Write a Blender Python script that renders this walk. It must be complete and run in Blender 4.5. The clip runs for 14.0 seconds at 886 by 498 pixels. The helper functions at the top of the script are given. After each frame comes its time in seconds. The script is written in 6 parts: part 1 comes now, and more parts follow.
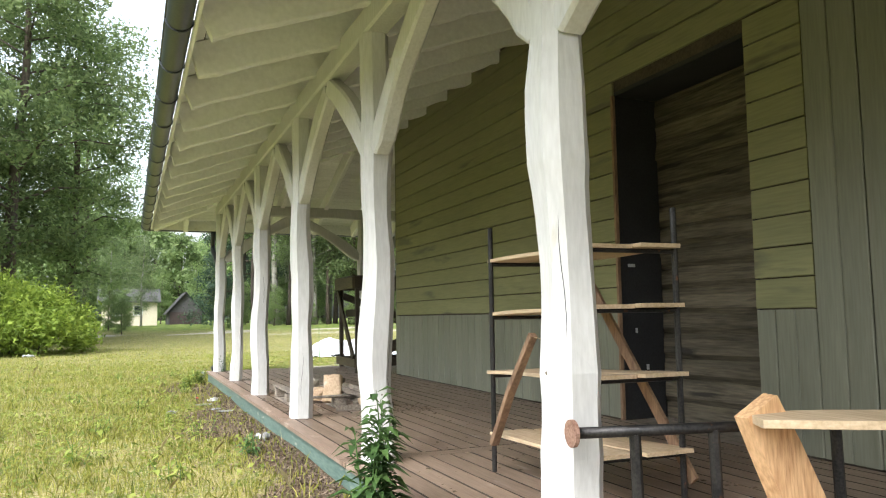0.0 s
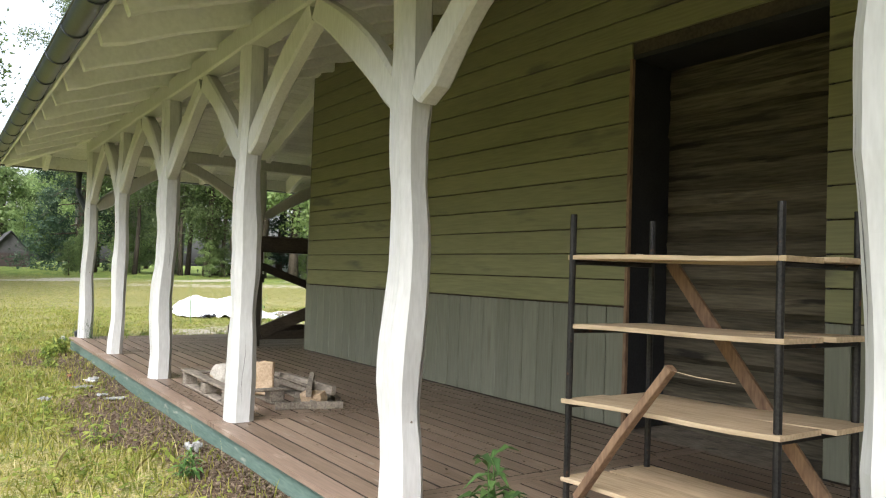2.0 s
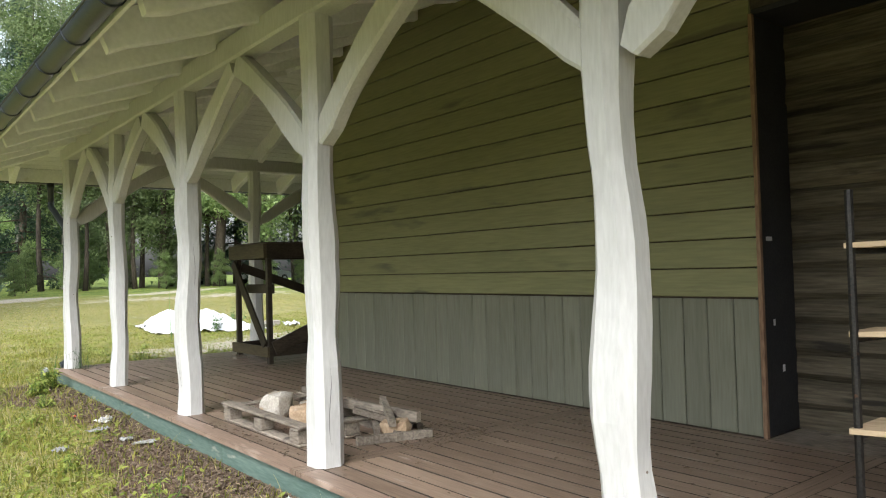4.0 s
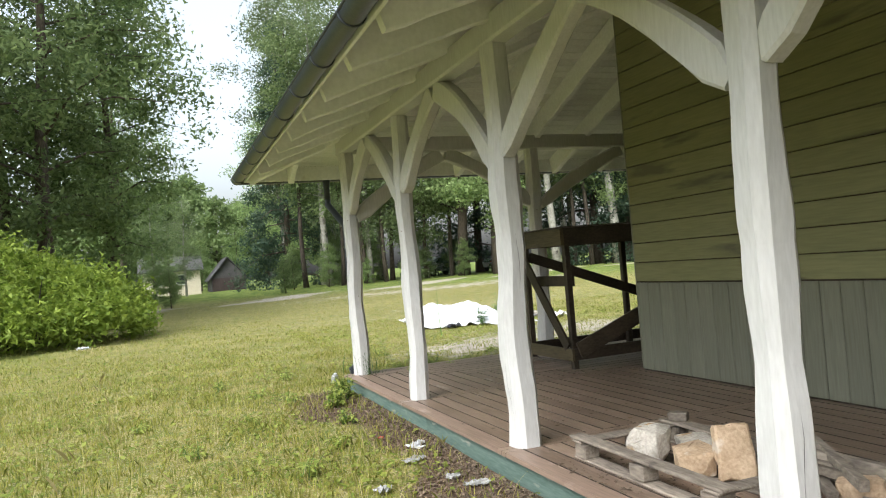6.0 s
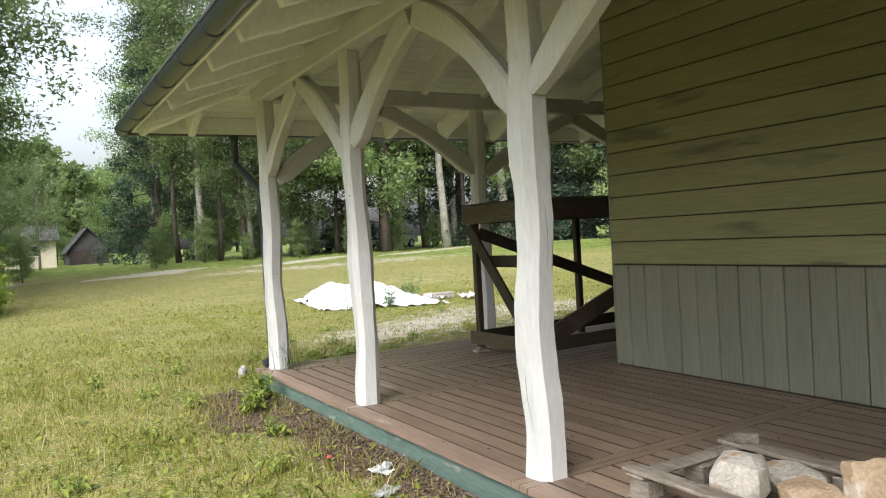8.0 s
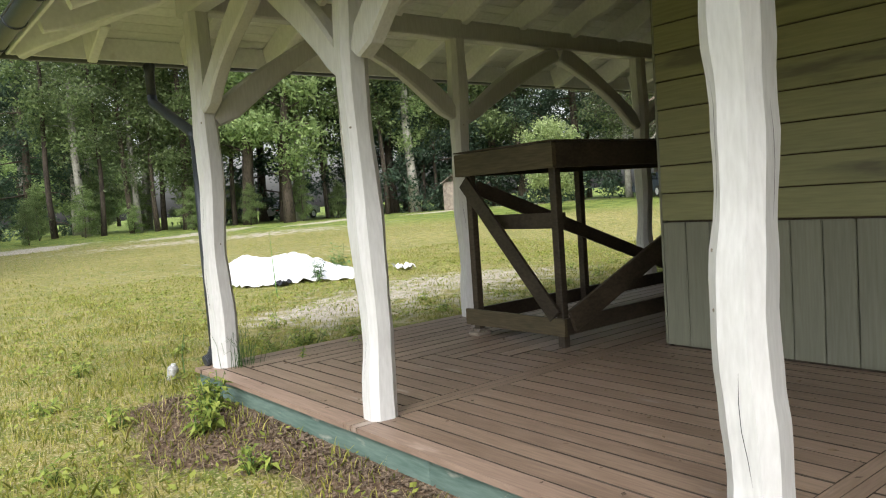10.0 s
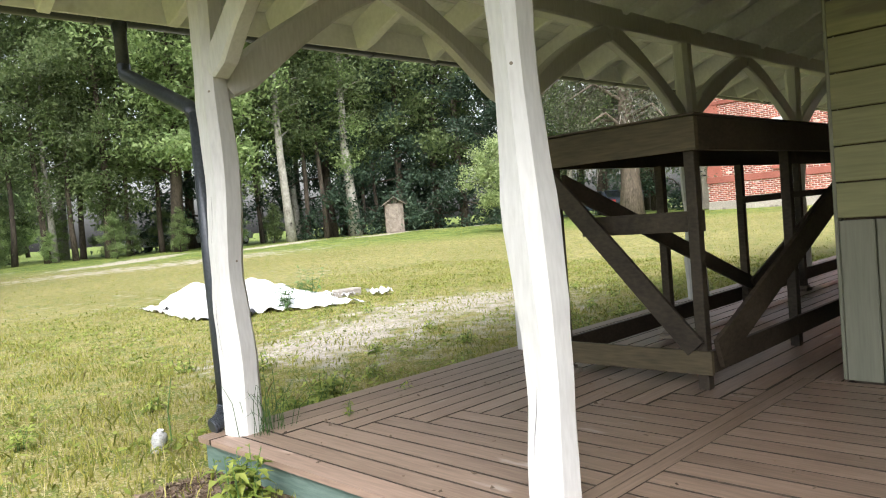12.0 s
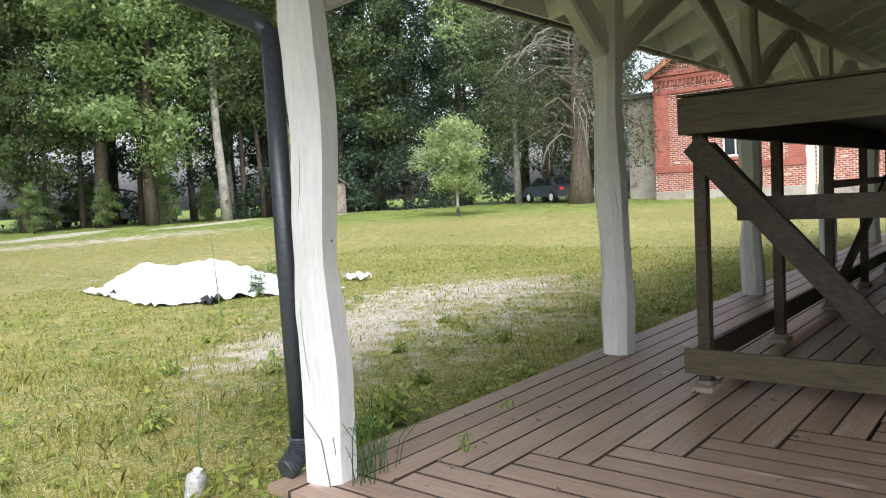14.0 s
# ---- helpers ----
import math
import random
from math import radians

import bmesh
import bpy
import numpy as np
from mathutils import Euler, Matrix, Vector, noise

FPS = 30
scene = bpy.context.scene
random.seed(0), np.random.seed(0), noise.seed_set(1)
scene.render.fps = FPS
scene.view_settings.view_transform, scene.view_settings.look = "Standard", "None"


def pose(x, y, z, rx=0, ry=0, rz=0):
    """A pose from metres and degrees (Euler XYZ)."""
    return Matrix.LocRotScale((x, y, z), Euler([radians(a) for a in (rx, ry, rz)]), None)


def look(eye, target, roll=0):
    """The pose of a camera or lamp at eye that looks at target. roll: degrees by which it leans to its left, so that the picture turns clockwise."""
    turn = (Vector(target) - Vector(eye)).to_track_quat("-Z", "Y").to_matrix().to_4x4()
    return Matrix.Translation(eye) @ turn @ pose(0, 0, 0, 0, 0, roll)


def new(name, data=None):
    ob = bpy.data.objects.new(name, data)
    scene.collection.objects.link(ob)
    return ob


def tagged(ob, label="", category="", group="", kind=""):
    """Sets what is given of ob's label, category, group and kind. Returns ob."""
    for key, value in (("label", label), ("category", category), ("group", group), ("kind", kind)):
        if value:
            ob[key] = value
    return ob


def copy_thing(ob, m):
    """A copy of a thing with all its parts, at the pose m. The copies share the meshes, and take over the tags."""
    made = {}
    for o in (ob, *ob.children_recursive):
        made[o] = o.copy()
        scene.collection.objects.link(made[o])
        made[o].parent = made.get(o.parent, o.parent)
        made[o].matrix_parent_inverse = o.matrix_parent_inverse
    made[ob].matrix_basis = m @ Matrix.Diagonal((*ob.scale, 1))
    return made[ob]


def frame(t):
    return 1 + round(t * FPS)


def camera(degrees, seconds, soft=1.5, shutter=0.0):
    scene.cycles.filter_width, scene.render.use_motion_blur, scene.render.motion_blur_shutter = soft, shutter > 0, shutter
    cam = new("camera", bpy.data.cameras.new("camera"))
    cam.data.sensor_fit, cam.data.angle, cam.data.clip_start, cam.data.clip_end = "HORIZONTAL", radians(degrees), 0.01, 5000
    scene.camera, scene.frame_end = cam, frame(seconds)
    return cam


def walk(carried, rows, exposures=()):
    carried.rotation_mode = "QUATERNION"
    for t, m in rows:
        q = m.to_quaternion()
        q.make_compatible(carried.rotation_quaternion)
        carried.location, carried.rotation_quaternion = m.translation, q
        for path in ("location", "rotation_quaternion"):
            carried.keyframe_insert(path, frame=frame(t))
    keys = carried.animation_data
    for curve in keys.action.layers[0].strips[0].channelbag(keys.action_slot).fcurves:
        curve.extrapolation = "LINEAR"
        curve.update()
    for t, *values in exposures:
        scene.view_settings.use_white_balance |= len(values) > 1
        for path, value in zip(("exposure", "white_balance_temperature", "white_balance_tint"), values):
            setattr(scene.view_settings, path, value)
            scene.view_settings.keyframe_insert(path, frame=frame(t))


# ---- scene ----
cam = camera(61.9, 14.0, soft=1.1)
PATH = [
    (0, (-0.22, -0.135, 1.256), (0.555, 1.699, 1.438), -0.8),
    (0.5, (-0.349, 0.303, 1.316), (0.641, 2.035, 1.465), -1.2),
    (1, (-0.513, 0.691, 1.355), (0.592, 2.356, 1.432), -0.6),
    (1.5, (-0.608, 1.08, 1.443), (0.545, 2.714, 1.497), 1.1),
    (2, (-0.69, 1.43, 1.495), (0.441, 3.078, 1.564), 2.0),
    (2.2, (-0.734, 1.546, 1.504), (0.452, 3.155, 1.581), 2.1),
    (4.3, (-1.074, 3.099, 1.557), (0.157, 4.675, 1.605), -2.1),
    (4.5, (-1.048, 3.299, 1.548), (0.155, 4.896, 1.594), -2.7),
    (5, (-1.039, 3.779, 1.602), (0.061, 5.449, 1.64), -3.8),
    (5.5, (-1.087, 4.265, 1.623), (-0.287, 6.097, 1.668), -4.2),
    (6, (-1.064, 4.687, 1.664), (-0.351, 6.555, 1.705), -4.7),
    (6.5, (-1.195, 5.075, 1.633), (-0.539, 6.965, 1.639), -4.3),
    (7, (-1.273, 5.428, 1.636), (-0.506, 7.275, 1.622), -3.2),
    (7.5, (-1.184, 5.868, 1.655), (-0.283, 7.653, 1.627), -3.3),
    (8, (-1.184, 6.301, 1.675), (-0.173, 8.026, 1.635), -3.3),
    (8.2, (-1.17, 6.448, 1.671), (-0.103, 8.139, 1.641), -2.6),
    (10.3, (-1.053, 8.559, 1.562), (0.236, 10.078, 1.388), -3.9),
    (10.5, (-1.077, 8.743, 1.543), (0.243, 10.231, 1.334), -3.8),
    (11, (-1.066, 9.224, 1.513), (0.276, 10.675, 1.205), -4.3),
    (11.5, (-0.956, 9.751, 1.487), (0.367, 11.214, 1.157), -4.6),
    (12, (-0.867, 10.229, 1.493), (0.533, 11.654, 1.408), -4.8),
    (12.5, (-0.803, 10.73, 1.494), (0.65, 12.103, 1.443), -4.0),
    (13, (-0.803, 11.19, 1.506), (0.555, 12.657, 1.448), -1.5),
    (13.5, (-0.835, 11.562, 1.501), (0.59, 12.958, 1.36), -0.4),
    (14, (-0.766, 11.863, 1.499), (0.768, 13.138, 1.357), -3.1),
]
walk(cam, [(t, look(eye, target, roll)) for t, eye, target, roll in PATH],
     [(0.0, 0.18, 6150, 9), (1.5, 0.02, 6200, 10), (2.2, -0.15, 6200, 10), (4.5, -0.22, 6150, 9), (6.5, -0.30, 6200, 9), (8.0, -0.33, 6250, 10), (11.0, -0.36, 6300, 11),
      (12.0, -0.02, 6200, 12), (12.5, -0.03, 6000, 12), (13.0, -0.10, 5950, 12), (13.5, -0.24, 5980, 13), (14.0, -0.24, 6000, 13)])

# ---- world and sun: a bright overcast noon ----
world = bpy.data.worlds.new("sky")
scene.world = world
world.use_nodes = True
wn, wl = world.node_tree.nodes, world.node_tree.links
sky = wn.new("ShaderNodeTexSky")
sky.sky_type, sky.sun_disc = "NISHITA", False
sky.sun_elevation, sky.sun_rotation = radians(50), radians(232)
sky.air_density, sky.dust_density, sky.ozone_density = 1.2, 6.0, 1.0
pale = wn.new("ShaderNodeHueSaturation")
pale.inputs["Saturation"].default_value = 0.36
wl.new(sky.outputs[0], pale.inputs["Color"])
wl.new(pale.outputs[0], wn["Background"].inputs["Color"])
wn["Background"].inputs["Strength"].default_value = 0.48
sun = new("sun", bpy.data.lights.new("sun", "SUN"))
sun.data.energy, sun.data.angle, sun.data.color = 1.1, radians(45), (1.0, 0.97, 0.92)
SUN_AZ = radians(232)
SUN_EL = radians(50)
sun.matrix_world = look((0, 0, 0), (-math.sin(SUN_AZ) * math.cos(SUN_EL), -math.cos(SUN_AZ) * math.cos(SUN_EL), -math.sin(SUN_EL)))


# ---- materials ----
def material(name, dark, light, rough=0.7, scale=(3, 3, 3), fine=(40, 40, 40), bump=0.2, vary=0.15, per="object", metal=0.0, spec=0.4,
             stain=None, stain_at=0.62, stain_scale=1.5, depth=0.01):
    """Two tones mixed by coarse noise, broken up by fine noise, with a random shade per piece and stains on top."""
    m = bpy.data.materials.new(name)
    m.use_nodes = True
    n, l = m.node_tree.nodes, m.node_tree.links
    b = n["Principled BSDF"]
    b.inputs["Roughness"].default_value, b.inputs["Metallic"].default_value = rough, metal
    b.inputs["Specular IOR Level"].default_value = spec
    geo = n.new("ShaderNodeNewGeometry")
    info = n.new("ShaderNodeObjectInfo")
    rnd = info.outputs["Random"] if per == "object" else geo.outputs["Random Per Island"]

    def mul(vec):
        v = n.new("ShaderNodeVectorMath")
        v.operation = "MULTIPLY"
        v.inputs[1].default_value = vec
        l.new(geo.outputs["Position"], v.inputs[0])
        w = n.new("ShaderNodeVectorMath")
        w.operation = "ADD"
        l.new(v.outputs[0], w.inputs[0])
        k = n.new("ShaderNodeMath")
        k.operation = "MULTIPLY"
        k.inputs[1].default_value = 37.0
        l.new(rnd, k.inputs[0])
        l.new(k.outputs[0], w.inputs[1])
        return w.outputs[0]

    def noise_at(vec, detail):
        t = n.new("ShaderNodeTexNoise")
        t.inputs["Scale"].default_value, t.inputs["Detail"].default_value = 1.0, detail
        l.new(vec, t.inputs["Vector"])
        return t.outputs["Fac"]

    coarse, small = noise_at(mul(scale), 3.0), noise_at(mul(fine), 4.0)
    add = n.new("ShaderNodeMath")
    add.operation = "MULTIPLY_ADD"
    add.inputs[1].default_value = 0.55
    l.new(small, add.inputs[0])
    half = n.new("ShaderNodeMath")
    half.operation = "MULTIPLY"
    half.inputs[1].default_value = 0.45
    l.new(coarse, half.inputs[0])
    l.new(half.outputs[0], add.inputs[2])
    ramp = n.new("ShaderNodeValToRGB")
    ramp.color_ramp.elements[0].position, ramp.color_ramp.elements[1].position = 0.36, 0.64
    ramp.color_ramp.elements[0].color, ramp.color_ramp.elements[1].color = (*dark, 1), (*light, 1)
    l.new(add.outputs[0], ramp.inputs[0])
    col = ramp.outputs[0]
    if stain:
        st = noise_at(mul((stain_scale,) * 3 if not isinstance(stain_scale, tuple) else stain_scale), 6.0)
        sr = n.new("ShaderNodeMapRange")
        sr.inputs["From Min"].default_value, sr.inputs["From Max"].default_value = stain_at, stain_at + 0.08
        l.new(st, sr.inputs["Value"])
        mx = n.new("ShaderNodeMix")
        mx.data_type = "RGBA"
        l.new(sr.outputs[0], mx.inputs["Factor"])
        l.new(col, mx.inputs["A"])
        mx.inputs["B"].default_value = (*stain, 1)
        col = mx.outputs["Result"]
    if vary:
        hs = n.new("ShaderNodeHueSaturation")
        mr = n.new("ShaderNodeMapRange")
        mr.inputs["To Min"].default_value, mr.inputs["To Max"].default_value = 1 - vary, 1 + vary
        l.new(rnd, mr.inputs["Value"])
        l.new(mr.outputs[0], hs.inputs["Value"])
        l.new(col, hs.inputs["Color"])
        col = hs.outputs[0]
    l.new(col, b.inputs["Base Color"])
    if bump:
        bp = n.new("ShaderNodeBump")
        bp.inputs["Strength"].default_value, bp.inputs["Distance"].default_value = bump, depth
        l.new(add.outputs[0], bp.inputs["Height"])
        l.new(bp.outputs[0], b.inputs["Normal"])
    return m


def leaf_material(name, dark, light, through_light=0.35, vary=0.35):
    """Leaves: a shade of their own per leaf, and some light coming through."""
    m = bpy.data.materials.new(name)
    m.use_nodes = True
    n, l = m.node_tree.nodes, m.node_tree.links
    b, out = n["Principled BSDF"], n["Material Output"]
    geo = n.new("ShaderNodeNewGeometry")
    info = n.new("ShaderNodeObjectInfo")
    ramp = n.new("ShaderNodeValToRGB")
    ramp.color_ramp.elements[0].color, ramp.color_ramp.elements[1].color = (*dark, 1), (*light, 1)
    l.new(geo.outputs["Random Per Island"], ramp.inputs[0])
    hs = n.new("ShaderNodeHueSaturation")
    mr = n.new("ShaderNodeMapRange")
    mr.inputs["To Min"].default_value, mr.inputs["To Max"].default_value = 1 - vary, 1 + vary
    l.new(info.outputs["Random"], mr.inputs["Value"])
    l.new(mr.outputs[0], hs.inputs["Value"])
    l.new(ramp.outputs[0], hs.inputs["Color"])
    l.new(hs.outputs[0], b.inputs["Base Color"])
    b.inputs["Roughness"].default_value = 0.55
    b.inputs["Specular IOR Level"].default_value = 0.3
    tr = n.new("ShaderNodeBsdfTranslucent")
    l.new(hs.outputs[0], tr.inputs["Color"])
    mx = n.new("ShaderNodeMixShader")
    mx.inputs[0].default_value = through_light
    l.new(b.outputs[0], mx.inputs[1])
    l.new(tr.outputs[0], mx.inputs[2])
    l.new(mx.outputs[0], out.inputs["Surface"])
    return m


WHITE = material("white_paint", (0.48, 0.482, 0.47), (0.585, 0.588, 0.578), 0.55, (2, 2, 1.2), (60, 60, 10), 0.25, 0.03, stain=(0.42, 0.40, 0.33), stain_at=0.72, stain_scale=(9, 9, 2.5))
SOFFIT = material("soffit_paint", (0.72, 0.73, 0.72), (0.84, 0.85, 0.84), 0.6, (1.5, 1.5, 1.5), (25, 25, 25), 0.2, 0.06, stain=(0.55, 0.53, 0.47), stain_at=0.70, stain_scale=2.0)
# one wall paint; its two colours carry grass bounce above and skylight below
WALL_H = material("wall_paint_horizontal_bounce", (0.170, 0.170, 0.082), (0.230, 0.228, 0.113), 0.5, (2, 0.6, 3), (30, 4, 60), 0.18, 0.07, stain=(0.105, 0.10, 0.06), stain_at=0.62, stain_scale=(2, 0.8, 5))
WALL_V = material("wall_paint_vertical_skylit", (0.152, 0.157, 0.116), (0.200, 0.205, 0.156), 0.5, (3, 3, 0.6), (60, 60, 4), 0.18, 0.07, stain=(0.14, 0.14, 0.10), stain_at=0.66, stain_scale=(6, 6, 1))
DECK_Y = material("deck_paint_long", (0.158, 0.110, 0.080), (0.280, 0.206, 0.154), 0.40, (3, 0.7, 3), (70, 5, 40), 0.35, 0.13, stain=(0.36, 0.30, 0.26), stain_at=0.66, stain_scale=(9, 2, 5))
DECK_X = material("deck_paint_cross", (0.158, 0.110, 0.080), (0.280, 0.206, 0.154), 0.40, (0.7, 3, 3), (5, 70, 40), 0.35, 0.13, stain=(0.36, 0.30, 0.26), stain_at=0.66, stain_scale=(2, 9, 5))
DECK_EDGE = material("worn_deck_edge", (0.185, 0.130, 0.098), (0.295, 0.213, 0.163), 0.5, (3, 0.7, 3), (70, 5, 40), 0.4, 0.1, stain=(0.40, 0.31, 0.25), stain_at=0.60, stain_scale=(9, 2, 5))
GREEN = material("peeling_green_paint", (0.075, 0.125, 0.105), (0.14, 0.20, 0.17), 0.65, (2, 1.2, 8), (30, 8, 60), 0.4, 0.1, stain=(0.30, 0.31, 0.26), stain_at=0.62, stain_scale=(4, 3, 12))
LOG = material("weathered_log", (0.052, 0.045, 0.031), (0.155, 0.132, 0.093), 0.85, (3, 0.8, 6), (40, 4, 60), 0.6, 0.25, stain=(0.03, 0.026, 0.02), stain_at=0.60, stain_scale=(4, 1.2, 9), depth=0.02)
TAR_BLACK = material("tar_and_gap_black", (0.012, 0.013, 0.016), (0.026, 0.027, 0.03), 0.7, (4, 4, 4), (60, 60, 60), 0.3, 0.0)
DARKWOOD = material("dark_stained_timber", (0.024, 0.018, 0.012), (0.064, 0.050, 0.034), 0.55, (4, 4, 4), (25, 25, 50), 0.35, 0.25, stain=(0.10, 0.075, 0.055), stain_at=0.68, stain_scale=4.0)
STALLEND = material("brown_stained_board", (0.045, 0.037, 0.020), (0.105, 0.084, 0.048), 0.6, (4, 1, 4), (40, 6, 60), 0.35, 0.1)
OLDWOOD = material("grey_weathered_wood", (0.12, 0.10, 0.08), (0.30, 0.26, 0.21), 0.85, (5, 5, 5), (60, 12, 60), 0.5, 0.2, stain=(0.07, 0.06, 0.05), stain_at=0.64, stain_scale=6.0)
# near-black raw wood, its colour holds the shade of board gaps
GAPWOOD = material("gap_shade_raw_wood", (0.03, 0.024, 0.018), (0.07, 0.055, 0.04), 0.9)
PALEWOOD = material("raw_pine_board", (0.42, 0.31, 0.19), (0.62, 0.49, 0.33), 0.65, (6, 1.2, 6), (70, 7, 70), 0.25, 0.1, stain=(0.36, 0.22, 0.10), stain_at=0.70, stain_scale=(10, 3, 10))
SPLITWOOD = material("split_firewood", (0.40, 0.22, 0.10), (0.70, 0.46, 0.25), 0.75, (8, 8, 3), (70, 70, 9), 0.5, 0.12, depth=0.015)
BROWNWOOD = material("brown_stick", (0.15, 0.088, 0.055), (0.31, 0.20, 0.12), 0.7, (8, 8, 3), (70, 70, 12), 0.4, 0.12)
STEEL = material("dark_steel_tube", (0.018, 0.018, 0.019), (0.055, 0.052, 0.05), 0.45, (8, 8, 8), (90, 90, 90), 0.15, 0.1, metal=0.7, stain=(0.16, 0.07, 0.035), stain_at=0.66, stain_scale=20)
RUST = material("rusty_plate", (0.14, 0.07, 0.045), (0.32, 0.20, 0.15), 0.85, (15, 15, 15), (120, 120, 120), 0.5, 0.1)
GUTTER = material("coated_gutter_steel", (0.030, 0.036, 0.043), (0.055, 0.063, 0.074), 0.35, (2, 2, 2), (60, 60, 60), 0.05, 0.05, metal=0.2)
STONE = material("broken_limestone", (0.36, 0.33, 0.28), (0.62, 0.58, 0.51), 0.85, (7, 7, 7), (55, 55, 55), 0.7, 0.12, stain=(0.42, 0.28, 0.15), stain_at=0.58, stain_scale=6, depth=0.02)
SANDSTONE = material("ochre_sandstone", (0.34, 0.24, 0.15), (0.54, 0.41, 0.28), 0.85, (7, 7, 7), (55, 55, 55), 0.7, 0.12, stain=(0.56, 0.49, 0.40), stain_at=0.58, stain_scale=6, depth=0.02)
PLASTIC = material("white_plastic_sheet", (0.52, 0.53, 0.55), (0.66, 0.67, 0.68), 0.4, (3, 3, 3), (20, 20, 20), 0.15, 0.05)
ROOFTOP = material("dark_roof_sheet", (0.05, 0.055, 0.06), (0.09, 0.095, 0.10), 0.6, (1, 1, 1), (20, 20, 20), 0.2, 0.0)
BARK = material("bark", (0.035, 0.028, 0.020), (0.13, 0.105, 0.08), 0.9, (4, 4, 1), (25, 25, 6), 0.8, 0.3, depth=0.03)
PALEBARK = material("aspen_bark", (0.20, 0.19, 0.16), (0.40, 0.39, 0.34), 0.85, (2, 2, 3), (12, 12, 8), 0.5, 0.2, stain=(0.05, 0.045, 0.04), stain_at=0.60, stain_scale=(3, 3, 2), depth=0.02)
LEAF_A = leaf_material("broad_leaf", (0.125, 0.187, 0.070), (0.30, 0.385, 0.160), 0.55)
LEAF_B = leaf_material("birch_leaf", (0.11, 0.155, 0.07), (0.25, 0.31, 0.15), 0.5)
LEAF_C = leaf_material("conifer_needles", (0.035, 0.07, 0.045), (0.10, 0.15, 0.09), 0.35)
LEAF_BUSH = leaf_material("bush_leaf", (0.14, 0.215, 0.03), (0.33, 0.42, 0.07), 0.5)
LEAF_WEED = leaf_material("weed_leaf", (0.06, 0.13, 0.04), (0.14, 0.25, 0.07), 0.3)
LARCH = leaf_material("larch_needles", (0.08, 0.095, 0.05), (0.19, 0.20, 0.12), 0.3)
GRASS = leaf_material("grass_blade", (0.13, 0.165, 0.022), (0.40, 0.375, 0.095), 0.4, 0.0)
LEAF_SAP = leaf_material("pale_young_leaf", (0.17, 0.23, 0.09), (0.36, 0.43, 0.20), 0.45)
DEADTWIG = material("grey_dead_twig", (0.16, 0.15, 0.13), (0.34, 0.33, 0.29), 0.9)
LEAF_HERB = leaf_material("herb_leaf", (0.12, 0.17, 0.025), (0.31, 0.35, 0.075), 0.4, 0.0)
LEAF_MEADOW = leaf_material("meadow_weed_leaf", (0.15, 0.22, 0.035), (0.37, 0.42, 0.10), 0.4, 0.0)
STRAW = leaf_material("straw", (0.30, 0.26, 0.10), (0.55, 0.48, 0.25), 0.2, 0.0)
LITTER = material("leaf_litter", (0.062, 0.046, 0.032), (0.22, 0.165, 0.115), 0.85, (6, 6, 6), (40, 40, 40), 0.3, 0.35, per="island")
BRICK = material("red_brick", (0.24, 0.075, 0.055), (0.37, 0.135, 0.10), 0.85, (2, 2, 2), (25, 25, 25), 0.4, 0.2)
MORTAR = material("lime_mortar", (0.56, 0.50, 0.44), (0.74, 0.68, 0.61), 0.9, (3, 3, 3), (30, 30, 30), 0.3, 0.0)
PLASTER = material("grey_plaster", (0.23, 0.21, 0.18), (0.40, 0.37, 0.32), 0.9, (1.5, 1.5, 1.5), (15, 15, 15), 0.3, 0.05, stain=(0.14, 0.12, 0.10), stain_at=0.6, stain_scale=1.2)
ORANGE = material("orange_trim_paint", (0.30, 0.12, 0.065), (0.40, 0.18, 0.105), 0.7, (3, 3, 3), (30, 30, 30), 0.2, 0.05)
BARNRED = material("barn_boards", (0.035, 0.026, 0.024), (0.065, 0.046, 0.042), 0.8, (3, 3, 0.6), (20, 20, 3), 0.3, 0.1)
BARNROOF = material("barn_roof_sheet", (0.045, 0.044, 0.046), (0.095, 0.092, 0.092), 0.8, (2, 2, 2), (15, 15, 15), 0.3, 0.1)
CREAM = material("cream_render", (0.55, 0.49, 0.38), (0.68, 0.62, 0.50), 0.8, (1, 1, 1), (12, 12, 12), 0.2, 0.03)
CARPAINT = material("blue_grey_car_paint", (0.10, 0.125, 0.17), (0.12, 0.145, 0.19), 0.25, (1, 1, 1), (9, 9, 9), 0.0, 0.0, metal=0.4)
CARWHITE = material("white_car_paint", (0.72, 0.73, 0.74), (0.78, 0.79, 0.80), 0.3, (1, 1, 1), (9, 9, 9), 0.0, 0.0)
RUBBER = material("tyre_rubber", (0.015, 0.015, 0.015), (0.03, 0.03, 0.03), 0.8, (9, 9, 9), (60, 60, 60), 0.2, 0.0)
DARKGLASS = material("window_glass_dark", (0.02, 0.025, 0.03), (0.035, 0.04, 0.045), 0.08, (1, 1, 1), (5, 5, 5), 0.0, 0.0, spec=0.8)
RED = material("red_plastic", (0.55, 0.04, 0.03), (0.65, 0.07, 0.05), 0.4, (9, 9, 9), (60, 60, 60), 0.0, 0.0)
CLEARISH = material("crumpled_clear_plastic", (0.20, 0.20, 0.19), (0.44, 0.45, 0.44), 0.25, (30, 30, 30), (80, 80, 80), 0.6, 0.0, spec=0.7)


